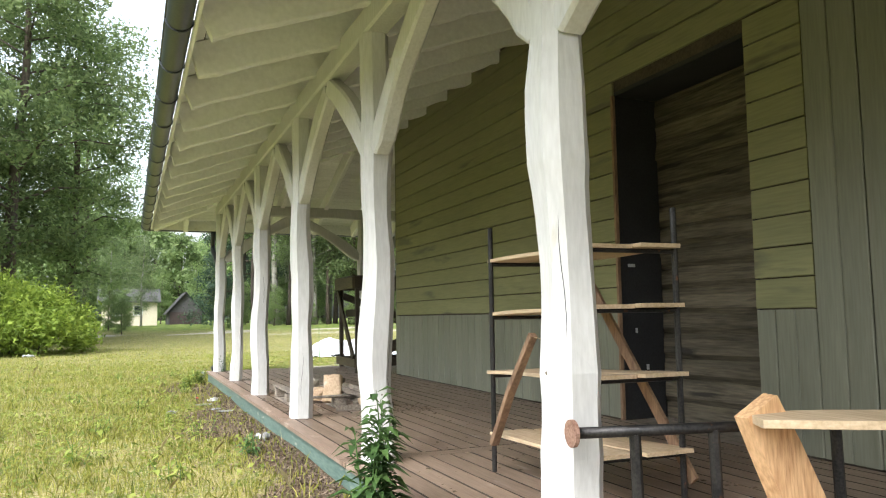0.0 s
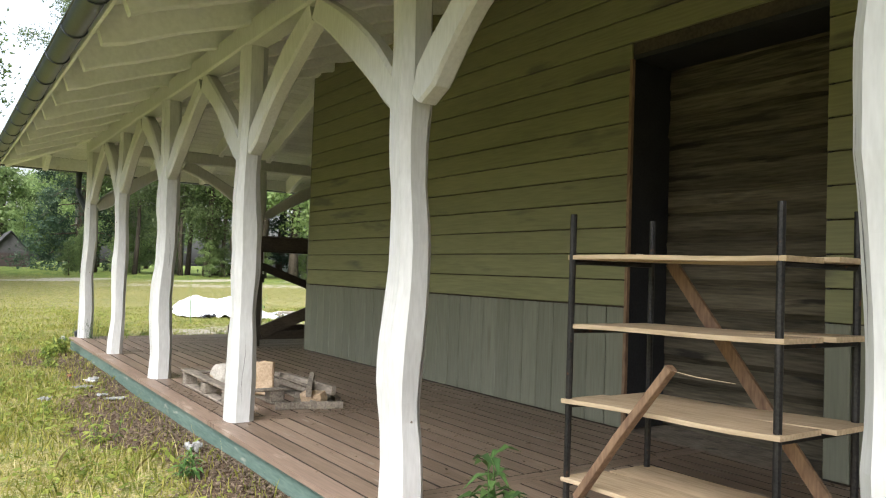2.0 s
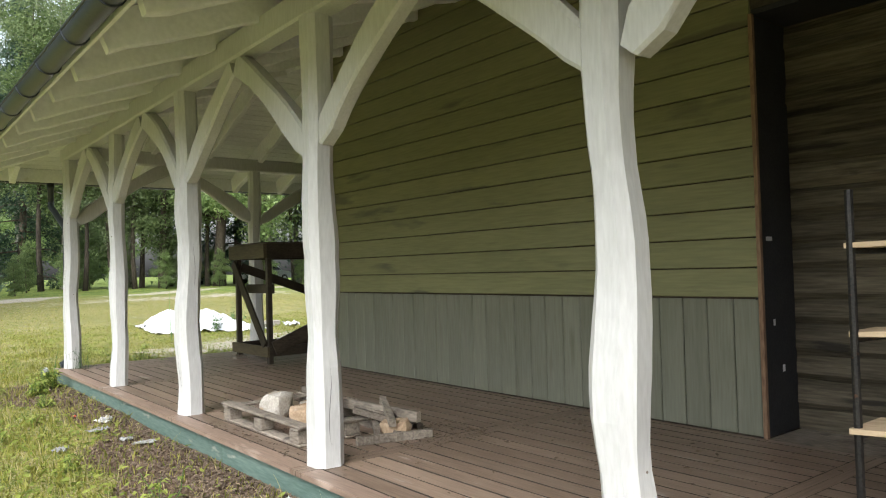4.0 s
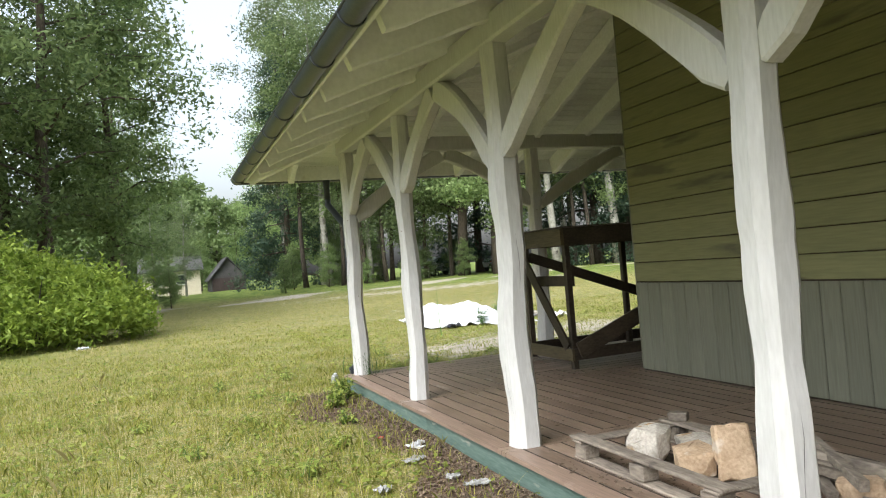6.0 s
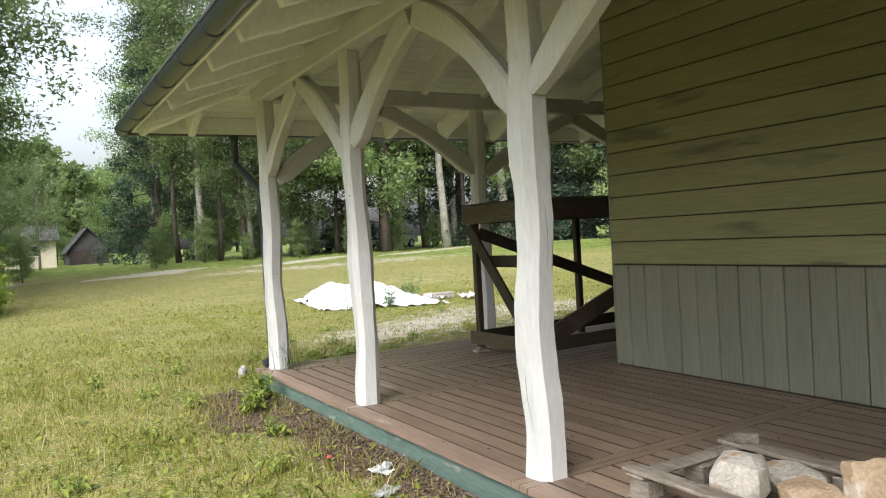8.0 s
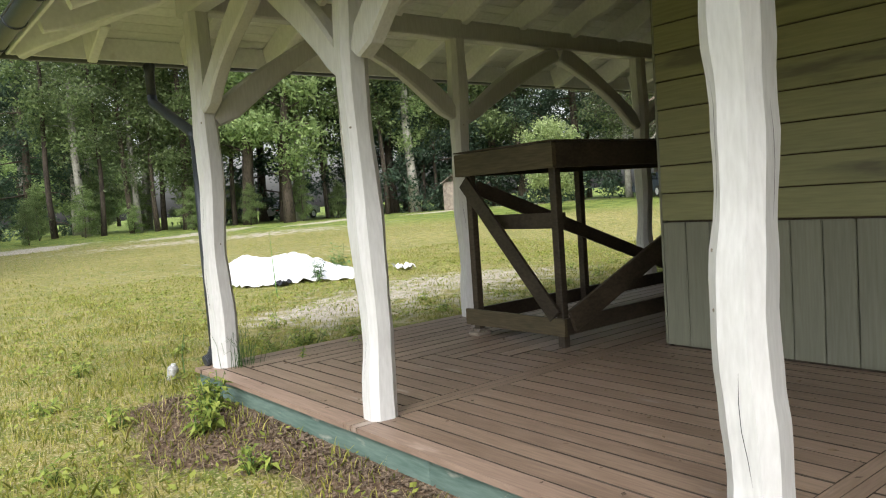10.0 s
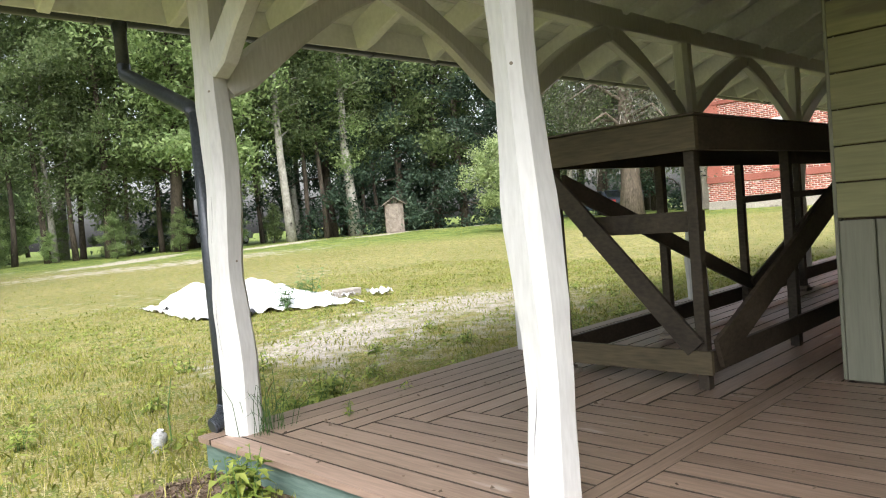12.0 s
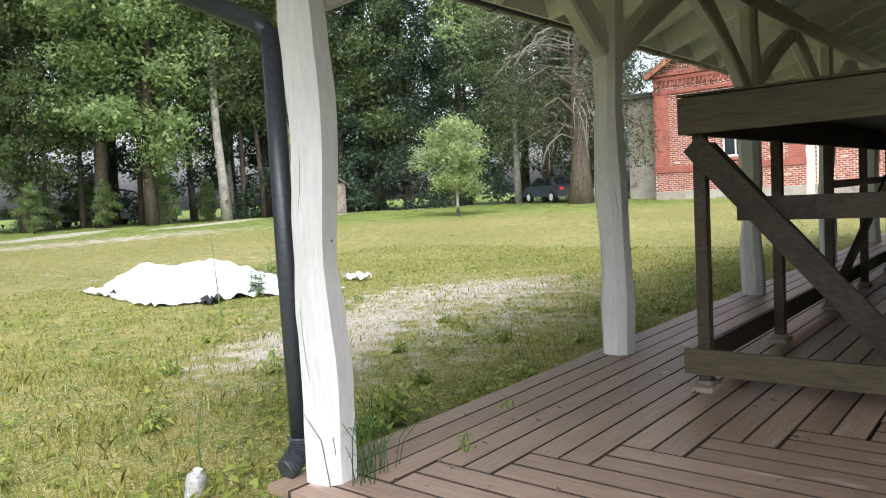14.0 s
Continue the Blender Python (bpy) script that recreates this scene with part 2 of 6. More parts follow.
# ---- building helpers ----
def fast_mesh(name, verts, faces, mat, smooth=False):
    verts, faces = np.asarray(verts, np.float32), np.asarray(faces, np.int32)
    k = faces.shape[1]
    me = bpy.data.meshes.new(name)
    me.vertices.add(len(verts))
    me.vertices.foreach_set("co", verts.ravel())
    me.loops.add(faces.size)
    me.loops.foreach_set("vertex_index", faces.ravel())
    me.polygons.add(len(faces))
    me.polygons.foreach_set("loop_start", np.arange(0, faces.size, k, dtype=np.int32))
    if smooth:
        me.polygons.foreach_set("use_smooth", np.ones(len(faces), dtype=bool))
    me.update(calc_edges=True)
    me.validate()
    me.materials.append(mat)
    return me


def from_bm(name, bm, mat, smooth=False):
    me = bpy.data.meshes.new(name)
    bmesh.ops.recalc_face_normals(bm, faces=bm.faces)
    if smooth:
        for f in bm.faces:
            f.smooth = True
    bm.to_mesh(me)
    bm.free()
    me.materials.append(mat)
    return me


def part(name, data, parent=None, label="", m=None):
    """One mesh object, under a thing or a part where parent is given. Meshes are in world metres unless m is given."""
    ob = new(name, data)
    if parent:
        ob.parent = parent
        if not parent.parent:
            ob.matrix_parent_inverse = parent.matrix_basis.inverted()
    if m is not None:
        ob.matrix_basis = m
    if label:
        tagged(ob, label)
    return ob


def thing(name, at, label, category, group="", kind=""):
    ob = new(name)
    ob.empty_display_size = 0.1
    ob.matrix_basis = Matrix.Translation(at)
    return tagged(ob, label, category, group, kind)


def box(bm, x0, x1, y0, y1, z0, z1, bevel=0.0):
    r = bmesh.ops.create_cube(bm, size=1.0)
    for v in r["verts"]:
        v.co = Vector(((x0 + x1) / 2 + v.co.x * (x1 - x0), (y0 + y1) / 2 + v.co.y * (y1 - y0), (z0 + z1) / 2 + v.co.z * (z1 - z0)))
    if bevel:
        edges = list({e for v in r["verts"] for e in v.link_edges})
        bmesh.ops.bevel(bm, geom=edges, offset=bevel, segments=1, affect="EDGES")
    return bm


def box_mesh(name, x0, x1, y0, y1, z0, z1, mat, bevel=0.004):
    return from_bm(name, box(bmesh.new(), x0, x1, y0, y1, z0, z1, bevel), mat)


def sweep(path, widths, heights, side, chamfer=0.22, wobble=0.0, seed=0.0, bm=None):
    """A hewn timber: chamfered rectangles along a path, each with its own width (along side) and height, knocked about by noise."""
    bm = bm or bmesh.new()
    rings = []
    path = [Vector(p) for p in path]
    side = Vector(side).normalized()
    for i, p in enumerate(path):
        d = (path[min(i + 1, len(path) - 1)] - path[max(i - 1, 0)]).normalized()
        s = (side - d * side.dot(d)).normalized()
        u = d.cross(s).normalized()
        w, h = widths[i] / 2, heights[i] / 2
        c = chamfer * min(w, h) * 2
        ring = []
        for j, (a, b) in enumerate(((w - c, h), (w, h - c), (w, c - h), (w - c, -h), (c - w, -h), (-w, c - h), (-w, h - c), (c - w, h))):
            k = 1 + wobble * noise.noise(Vector((p.x * 1.7 + seed, p.y * 1.7 + j * 3.1, p.z * 2.3 + seed * 2)))
            ring.append(bm.verts.new(p + s * a * k + u * b * k))
        rings.append(ring)
    for r0, r1 in zip(rings, rings[1:]):
        for j in range(8):
            bm.faces.new((r0[j], r0[(j + 1) % 8], r1[(j + 1) % 8], r1[j]))
    bm.faces.new(rings[0][::-1])
    bm.faces.new(rings[-1])
    return bm


def bar(bm, p, q, w, h, side=(0, 0, 1), bevel=0.08):
    """A straight sawn timber from p to q."""
    return sweep([p, q], [w, w], [h, h], side, bevel, bm=bm)


def tube(bm, path, radii, sides=8, cap=True):
    rings = []
    path = [Vector(p) for p in path]
    for i, p in enumerate(path):
        d = (path[min(i + 1, len(path) - 1)] - path[max(i - 1, 0)]).normalized()
        s = d.orthogonal().normalized() if i == 0 else (rings[-1][1] - d * rings[-1][1].dot(d)).normalized()
        u = d.cross(s)
        rings.append(([bm.verts.new(p + (s * math.cos(a) + u * math.sin(a)) * radii[i]) for a in (2 * math.pi * j / sides for j in range(sides))], s))
    for (r0, _), (r1, _) in zip(rings, rings[1:]):
        for j in range(sides):
            bm.faces.new((r0[j], r0[(j + 1) % sides], r1[(j + 1) % sides], r1[j]))
    if cap:
        bm.faces.new(rings[0][0][::-1])
        bm.faces.new(rings[-1][0])
    return bm


def rock(size, seed, mat, name="stone"):
    bm = bmesh.new()
    r = random.Random(int(seed * 31))
    for k in range(34):
        p = Vector((r.uniform(-1, 1), r.uniform(-1, 1), r.uniform(-1, 1)))
        p /= max(abs(c) for c in p) ** 0.55 * p.length ** 0.35
        bm.verts.new((p.x * size[0], p.y * size[1], p.z * size[2]))
    hull = bmesh.ops.convex_hull(bm, input=bm.verts[:])
    bmesh.ops.delete(bm, geom=list({g for g in hull["geom_interior"] + hull["geom_unused"] if isinstance(g, bmesh.types.BMVert)}), context="VERTS")
    bmesh.ops.bevel(bm, geom=bm.edges[:], offset=0.005, segments=1, affect="EDGES", clamp_overlap=True)
    bmesh.ops.triangulate(bm, faces=bm.faces[:])
    bmesh.ops.subdivide_edges(bm, edges=[e for e in bm.edges if e.calc_length() > 0.05], cuts=2)
    for v in bm.verts:
        v.co += v.co.normalized() * 0.012 * noise.noise(v.co * 16 + Vector((seed, 0, 0)))
    lo = min(v.co.z for v in bm.verts)
    for v in bm.verts:
        v.co.z -= lo
    return from_bm(name, bm, mat)


# ---- ground ----
def rise(x, y):
    s = np.clip((0.66 * x + 0.75 * y - 24) / 26, 0, 1)
    return 0.08 + 0.75 * s * s * (3 - 2 * s)


def ground_z(x, y):
    x, y = np.asarray(x, float), np.asarray(y, float)
    z = rise(x, y)
    z = z + 0.05 * np.exp(-((x - 0.95) / 0.45) ** 2) * (y < 15.2)
    z = z + 0.025 * np.sin(x * 0.9 + 0.4 * y) * np.sin(y * 0.7 + 1.3) + 0.012 * np.sin(2.3 * x + 1.1) * np.sin(2.7 * y)
    return z


def gz(x, y):
    return float(ground_z(x, y))


def spaced(lo, mid0, mid1, hi, step, grow):
    inner = list(np.arange(mid0, mid1, step))
    out, s = [], step
    v = mid1
    while v < hi:
        out.append(v)
        s *= grow
        v += s
    low, s, v = [], step, mid0 - step
    while v > lo:
        low.append(v)
        s *= grow
        v -= s
    return np.array([lo] + low[::-1] + inner + out + [hi])


gx, gy = spaced(-1500, -6, 12, 1500, 0.19, 1.08), spaced(-1500, -1, 28, 2500, 0.19, 1.07)
X, Y = np.meshgrid(gx, gy)
gv = np.stack([X.ravel(), Y.ravel(), ground_z(X, Y).ravel()], 1)
nx, ny = len(gx), len(gy)
ii = (np.arange(ny - 1)[:, None] * nx + np.arange(nx - 1)[None, :]).ravel()
gf = np.stack([ii, ii + 1, ii + nx + 1, ii + nx], 1)


def patch(x, y, cx, cy, rx, ry, turn=0.0):
    c, s = math.cos(turn), math.sin(turn)
    u, v = (x - cx) * c + (y - cy) * s, -(x - cx) * s + (y - cy) * c
    return np.exp(-((u / rx) ** 2 + (v / ry) ** 2))


def bare(x, y):
    """How bare and sandy the ground is: trodden patches beyond the porch and the track along the wood."""
    d = 0.30 * patch(x, y, 4.6, 18.3, 1.7, 0.8, 0.1) + 0.30 * patch(x, y, 7.8, 18.1, 2.4, 1.3, -0.2) + 0.12 * patch(x, y, 6.3, 18.6, 4.5, 2.4) + 0.20 * patch(x, y, 5.2, 16.4, 3.6, 1.5) + 0.25 * patch(x, y, 8.0, 29.0, 12.0, 6.0)
    along = y - (47.5 - 0.18 * x)
    d = d + 0.85 * np.exp(-((along - 0.8) / 0.45) ** 2) + 0.85 * np.exp(-((along + 1.0) / 0.5) ** 2)
    d = d + 0.5 * patch(x, y, 12.0, 40.0, 10.0, 2.0, -0.3)
    d = d + 0.22 * patch(x, y, 3.9, 17.4, 1.5, 0.7, 0.2) + 0.24 * patch(x, y, 8.4, 19.2, 2.6, 1.1, -0.3) + 0.10 * patch(x, y, 6.5, 16.0, 5.0, 1.0) + 0.16 * patch(x, y, 1.0, 21.0, 5.0, 3.0)
    return np.clip(d, 0, 1)


def littered(x, y):
    """How much leaf litter lies on the strip along the deck."""
    edge = 0.70 + 0.24 * np.sin(y * 1.3) + 0.12 * np.sin(y * 3.7 + 1)
    return np.clip((x - edge + 0.35) / 0.4, 0, 1) * (y < 14.3) * (x < 1.4)


gm = bpy.data.materials.new("meadow_ground")
gm.use_nodes = True
n, l = gm.node_tree.nodes, gm.node_tree.links
geo = n.new("ShaderNodeNewGeometry")


def gnoise(scale, detail):
    t = n.new("ShaderNodeTexNoise")
    t.inputs["Scale"].default_value, t.inputs["Detail"].default_value = scale, detail
    l.new(geo.outputs["Position"], t.inputs["Vector"])
    return t.outputs["Fac"]


def gmix(fac, a, b):
    t = n.new("ShaderNodeMix")
    t.data_type = "RGBA"
    l.new(fac, t.inputs["Factor"])
    for sock, v in (("A", a), ("B", b)):
        if isinstance(v, tuple):
            t.inputs[sock].default_value = (*v, 1)
        else:
            l.new(v, t.inputs[sock])
    return t.outputs["Result"]


def gramp(fac, lo, hi):
    t = n.new("ShaderNodeMapRange")
    t.inputs["From Min"].default_value, t.inputs["From Max"].default_value = lo, hi
    l.new(fac, t.inputs["Value"])
    return t.outputs[0]


g1 = gmix(gramp(gnoise(0.25, 4), 0.35, 0.65), (0.20, 0.18, 0.052), (0.30, 0.26, 0.095))
g2 = gmix(gramp(gnoise(5.0, 5), 0.42, 0.62), g1, (0.11, 0.145, 0.03))
g2 = gmix(gramp(gnoise(38.0, 4), 0.50, 0.62), g2, (0.35, 0.31, 0.17))
g2 = gmix(gramp(gnoise(70.0, 4), 0.52, 0.64), g2, (0.10, 0.105, 0.035))
vc = n.new("ShaderNodeVertexColor")
vc.layer_name = "cover"
sep = n.new("ShaderNodeSeparateColor")
l.new(vc.outputs["Color"], sep.inputs[0])


def gcut(mask, scale):
    """Breaks a soft mask up with noise."""
    t = n.new("ShaderNodeMath")
    t.operation = "ADD"
    l.new(mask, t.inputs[0])
    l.new(gnoise(scale, 5), t.inputs[1])
    return gramp(t.outputs[0], 0.80, 1.05)


soil = gmix(gramp(gnoise(30, 4), 0.4, 0.6), (0.07, 0.048, 0.032), (0.15, 0.105, 0.07))
sand = gmix(gramp(gnoise(18, 4), 0.4, 0.6), (0.30, 0.27, 0.22), (0.46, 0.42, 0.355))
lush = gmix(gramp(gnoise(2.0, 4), 0.4, 0.6), (0.10, 0.145, 0.035), (0.19, 0.23, 0.06))
g3 = gmix(gramp(sep.outputs[2], 0.1, 0.9), g2, lush)
g3 = gmix(gcut(sep.outputs[0], 3.0), g3, sand)
g3 = gmix(gcut(sep.outputs[1], 4.0), g3, soil)
gb = n["Principled BSDF"]
l.new(g3, gb.inputs["Base Color"])
gb.inputs["Roughness"].default_value = 0.95
gb.inputs["Specular IOR Level"].default_value = 0.1
bp = n.new("ShaderNodeBump")
bp.inputs["Strength"].default_value, bp.inputs["Distance"].default_value = 0.7, 0.05
l.new(gnoise(22, 6), bp.inputs["Height"])
l.new(bp.outputs[0], gb.inputs["Normal"])
gme = fast_mesh("ground", gv, gf, gm, True)
cover = gme.color_attributes.new("cover", "FLOAT_COLOR", "POINT")
xs, ys = gv[:, 0], gv[:, 1]
lushness = np.clip((0.66 * xs + 0.75 * ys - 37) / 5, 0, 1) + np.clip((-xs - 2.5) / 4, 0, 1) * np.clip((ys - 20) / 8, 0, 1)
cc = np.stack([bare(xs, ys), littered(xs, ys), np.clip(lushness, 0, 1), np.ones(len(xs))], 1).astype(np.float32)
cover.data.foreach_set("color", cc.ravel())
tagged(new("ground", gme), "yellow-green mown meadow with sandy patches and litter", "ground", kind="structure")


# grass: blades in one sheet of stuff, dense where one walks past
def blades(count, spread, height, width, seed):
    r = np.random.RandomState(seed)
    px, py = spread(r, count)
    keep = (r.rand(count) > 1.05 * bare(px, py)) & (r.rand(count) > 0.62 * littered(px, py)) & ~((px > 1.08) & (py < 14.5))
    px, py = px[keep], py[keep]
    k = len(px)
    clump = 0.6 + 0.8 * (0.5 + 0.5 * np.sin(px * 3.1 + np.sin(py * 2.3)) * np.sin(py * 2.9 + np.sin(px * 1.7)))
    h = height * (0.4 + 0.9 * r.rand(k)) * clump
    a, lean, b = r.rand(k) * 6.283, r.rand(k) * 0.9 * h, r.rand(k) * 6.283
    w = width * (0.6 + 0.8 * r.rand(k))
    z = ground_z(px, py) - 0.01
    dx, dy, lx, ly = np.cos(a) * w / 2, np.sin(a) * w / 2, np.cos(b) * lean, np.sin(b) * lean
    v = np.empty((k, 5, 3))
    v[:, 0] = np.stack([px - dx, py - dy, z], 1)
    v[:, 1] = np.stack([px + dx, py + dy, z], 1)
    v[:, 2] = np.stack([px + dx * 0.7 + lx * 0.35, py + dy * 0.7 + ly * 0.35, z + h * 0.6], 1)
    v[:, 3] = np.stack([px + lx, py + ly, z + h], 1)
    v[:, 4] = np.stack([px - dx * 0.7 + lx * 0.35, py - dy * 0.7 + ly * 0.35, z + h * 0.6], 1)
    return v.reshape(-1, 3), (np.arange(k)[:, None] * 5 + np.arange(5)[None, :])


def near_strip(r, k):
    px, py = -13 + 15.5 * r.rand(k), 1.0 + 33 * r.rand(k)
    away = np.hypot(np.maximum(0, np.abs(px + 0.3) - 1.0), np.maximum(0, py - 14.5))
    gone = r.rand(k) > 1 / (1 + (away / 5.0) ** 2)
    px[gone], py[gone] = 2.0, 5.0
    return px, py


def far_field(r, k):
    a = r.rand(k) * 1.9 + 0.15
    d = 9 + 36 * r.rand(k) ** 1.1
    return -0.8 + d * np.cos(a), 9 + d * np.sin(a)


def beyond(r, k):
    return 2.0 + 13 * r.rand(k), 14.5 + 12 * r.rand(k) ** 1.5


for spread, count, hh, ww, seed in ((near_strip, 330000, 0.075, 0.009, 3), (beyond, 60000, 0.055, 0.008, 4), (far_field, 36000, 0.05, 0.02, 5)):
    v, f = blades(count, spread, hh, ww, seed)
    tagged(new("grass", fast_mesh("grass", v, f, GRASS)), "short yellow-green meadow grass blades", "grass", kind="stuff")

# small broad leaves among the grass, and sparse straw stalks
def broad_leaves(count, spread, seed):
    r = np.random.RandomState(seed)
    px, py = spread(r, count)
    keep = (np.sin(px * 2.1 + np.sin(py * 1.3) * 2) * np.sin(py * 1.9 + np.sin(px * 1.1) * 2) + 0.5 * r.randn(count) > 0.1) & (r.rand(count) > 0.8 * littered(px, py)) & ~((px > 1.08) & (py < 14.5)) & (r.rand(count) > bare(px, py))
    px, py = px[keep], py[keep]
    k = len(px)
    a, sz = r.rand(k) * 6.283, 0.012 + 0.03 * r.rand(k) ** 2
    tl = (r.rand(k, 2) - 0.3) * 0.9
    z = ground_z(px, py) + 0.015 + 0.05 * r.rand(k)
    v = np.empty((k, 4, 3))
    for j, (u, w) in enumerate(((-1, 0), (0, -0.5), (1, 0), (0, 0.5))):
        ox, oy = u * np.cos(a) - w * np.sin(a), u * np.sin(a) + w * np.cos(a)
        v[:, j] = np.stack([px + sz * ox, py + sz * oy, z + sz * (tl[:, 0] * u + tl[:, 1] * w)], 1)
    return v.reshape(-1, 3), np.arange(k * 4).reshape(-1, 4)


for spread, count, seed in ((near_strip, 260000, 6), (beyond, 60000, 7)):
    v, f = broad_leaves(count, spread, seed)
    tagged(new("meadow_herbs", fast_mesh("meadow_herbs", v, f, LEAF_HERB)), "low green herb leaves among the grass", "herbs", kind="stuff")
v, f = blades(24000, near_strip, 0.17, 0.004, 9)
tagged(new("grass", fast_mesh("grass", v, f, STRAW)), "thin straw-coloured grass stalks", "grass", kind="stuff")

# leaf litter on the strip along the deck
r = np.random.RandomState(8)
k = 48000
px, py = 1.10 - 1.15 * r.rand(k) ** 1.5, 3.0 + 11.5 * r.rand(k)
keep = r.rand(k) < littered(px, py) + 0.06
px, py = px[keep], py[keep]
k = len(px)
a, sz = r.rand(k) * 6.283, 0.005 + 0.017 * r.rand(k) ** 2
tl = (r.rand(k, 2) - 0.5) * 1.2
z = ground_z(px, py) + 0.004 + 0.02 * r.rand(k)
v = np.empty((k, 4, 3))
for j, (u, w) in enumerate(((-1, 0), (0, -0.45), (1, 0), (0, 0.45))):
    ox, oy = u * np.cos(a) - w * np.sin(a), u * np.sin(a) + w * np.cos(a)
    v[:, j] = np.stack([px + sz * ox, py + sz * oy, z + sz * (tl[:, 0] * u + tl[:, 1] * w)], 1)
tagged(new("leaf_litter", fast_mesh("leaf_litter", v.reshape(-1, 3), np.arange(k * 4).reshape(-1, 4), LITTER)),
       "dry brown leaves and bark chips beside the deck", "leaf litter", kind="stuff")


# ---- the porch building ----
DZ = 0.30                      # top of the deck
WX, WY = 3.92, 11.72           # faces of the long wall and of the end wall
EDGE_X, EDGE_Y = 1.11, 14.48   # outer edges of the deck
SLOPE = 0.37
POST_X, POST_Y = 1.325, 14.30
POSTS = [-2.55, -0.1, 2.31, 4.66, 7.11, 9.58, 11.95, 14.30]
SIDES = [4.10, 7.25, 10.60, 13.95]
BACK, FAR = -4.0, 17.0


def roof_z(d):
    """Underside of the rafters at d metres in from the eave."""
    return 3.44 + SLOPE * (d - 1.24)


# wall cores behind the boards, raw wood coloured dark so the gaps look shaded
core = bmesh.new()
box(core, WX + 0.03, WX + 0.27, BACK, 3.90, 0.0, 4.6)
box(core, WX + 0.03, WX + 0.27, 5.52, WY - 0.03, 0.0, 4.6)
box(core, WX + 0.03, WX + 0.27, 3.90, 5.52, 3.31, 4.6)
wall_long = tagged(part("wall_long", from_bm("wall_long", core, GAPWOOD)), "pale olive boarded wall with a wide door opening", "wall", kind="structure")
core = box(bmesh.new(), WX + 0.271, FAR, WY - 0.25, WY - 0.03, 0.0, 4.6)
wall_end = tagged(part("wall_end", from_bm("wall_end", core, GAPWOOD)), "pale olive boarded end wall", "wall", kind="structure")

# lintel, jambs and tar paper of the opening
dbm = bmesh.new()
box(dbm, WX + 0.004, WX + 0.50, 5.515, 5.55, DZ, 3.30, 0.003)
part("door_jamb", from_bm("door_jamb", dbm, TAR_BLACK), wall_long, "black tar paper on the reveal")
part("door_jamb", box_mesh("door_jamb", WX + 0.004, WX + 0.50, 3.865, 3.895, DZ, 3.30, TAR_BLACK), wall_long)
part("lintel", box_mesh("lintel", WX + 0.02, WX + 0.50, 3.90, 5.51, 3.30, 3.34, TAR_BLACK), wall_long)
part("door_edge", box_mesh("door_edge", WX - 0.026, WX + 0.012, 5.485, 5.515, DZ, 3.30, BROWNWOOD), wall_long, "raw brown timber edge of the opening")

part("threshold", box_mesh("threshold", WX + 0.002, WX + 0.52, 3.905, 5.51, DZ - 0.04, DZ - 0.004, OLDWOOD), wall_long, "grey worn threshold boards")

for x, z, w, h_ in ((4.03, 1.69, 0.08, 0.03), (4.09, 1.08, 0.025, 0.045), (4.20, 0.74, 0.03, 0.05)):
    part("paper_scrap", box_mesh("paper_scrap", x, x + w, 5.510, 5.513, z, z + h_, PLASTIC, 0), wall_long, "torn white paper scrap on the tar paper")

# log wall inside the opening
log_wall = thing("log_wall", (4.5, 4.7, DZ), "old weathered log wall behind the door opening", "log wall", kind="structure")
z, k = DZ - 0.06, 0
while z < 3.5:
    d = 0.19 + 0.05 * (math.sin(k * 2.7) * 0.5 + 0.5)
    ys_ = [3.5 + 0.22 * j for j in range(11)]
    path = [(4.52 + 0.02 * noise.noise(Vector((y, k * 5.0, 0))), y, z + d / 2 + 0.018 * noise.noise(Vector((y * 0.7, k * 3.0, 4)))) for y in ys_]
    part("log", from_bm("log", sweep(path, [0.20] * 11, [d * (1 + 0.06 * noise.noise(Vector((y * 2, k * 1.0, 9)))) for y in ys_], (1, 0, 0), 0.3, 0.25, k * 1.0), LOG), log_wall)
    z += d - 0.012
    k += 1


# deck frame, blackened so the board gaps look shaded; fascia and its boards
deck = tagged(part("deck", box_mesh("deck", EDGE_X + 0.06, WX + 0.6, BACK, WY, 0.02, DZ - 0.045, TAR_BLACK, 0)), "weathered red-brown painted board porch deck", "deck", kind="structure")
part("deck_frame", box_mesh("deck_frame", EDGE_X + 0.06, FAR, WY, EDGE_Y - 0.06, 0.02, DZ - 0.045, TAR_BLACK, 0), deck)
for y0, y1 in ((BACK, 0.2), (0.204, 4.1), (4.104, 8.4), (8.404, 11.26), (11.264, EDGE_Y - 0.03)):
    part("fascia", box_mesh("fascia", EDGE_X + 0.03, EDGE_X + 0.058, y0, y1, 0.03, DZ - 0.034, GREEN), deck, "peeling green painted fascia board")
for x0, x1 in ((EDGE_X + 0.032, 5.0), (5.004, 9.2), (9.204, 13.0), (13.004, FAR)):
    part("fascia", box_mesh("fascia", x0, x1, EDGE_Y - 0.058, EDGE_Y - 0.03, 0.03, DZ - 0.034, GREEN), deck)

# ---- posts, beams, braces ----
rng = random.Random(11)


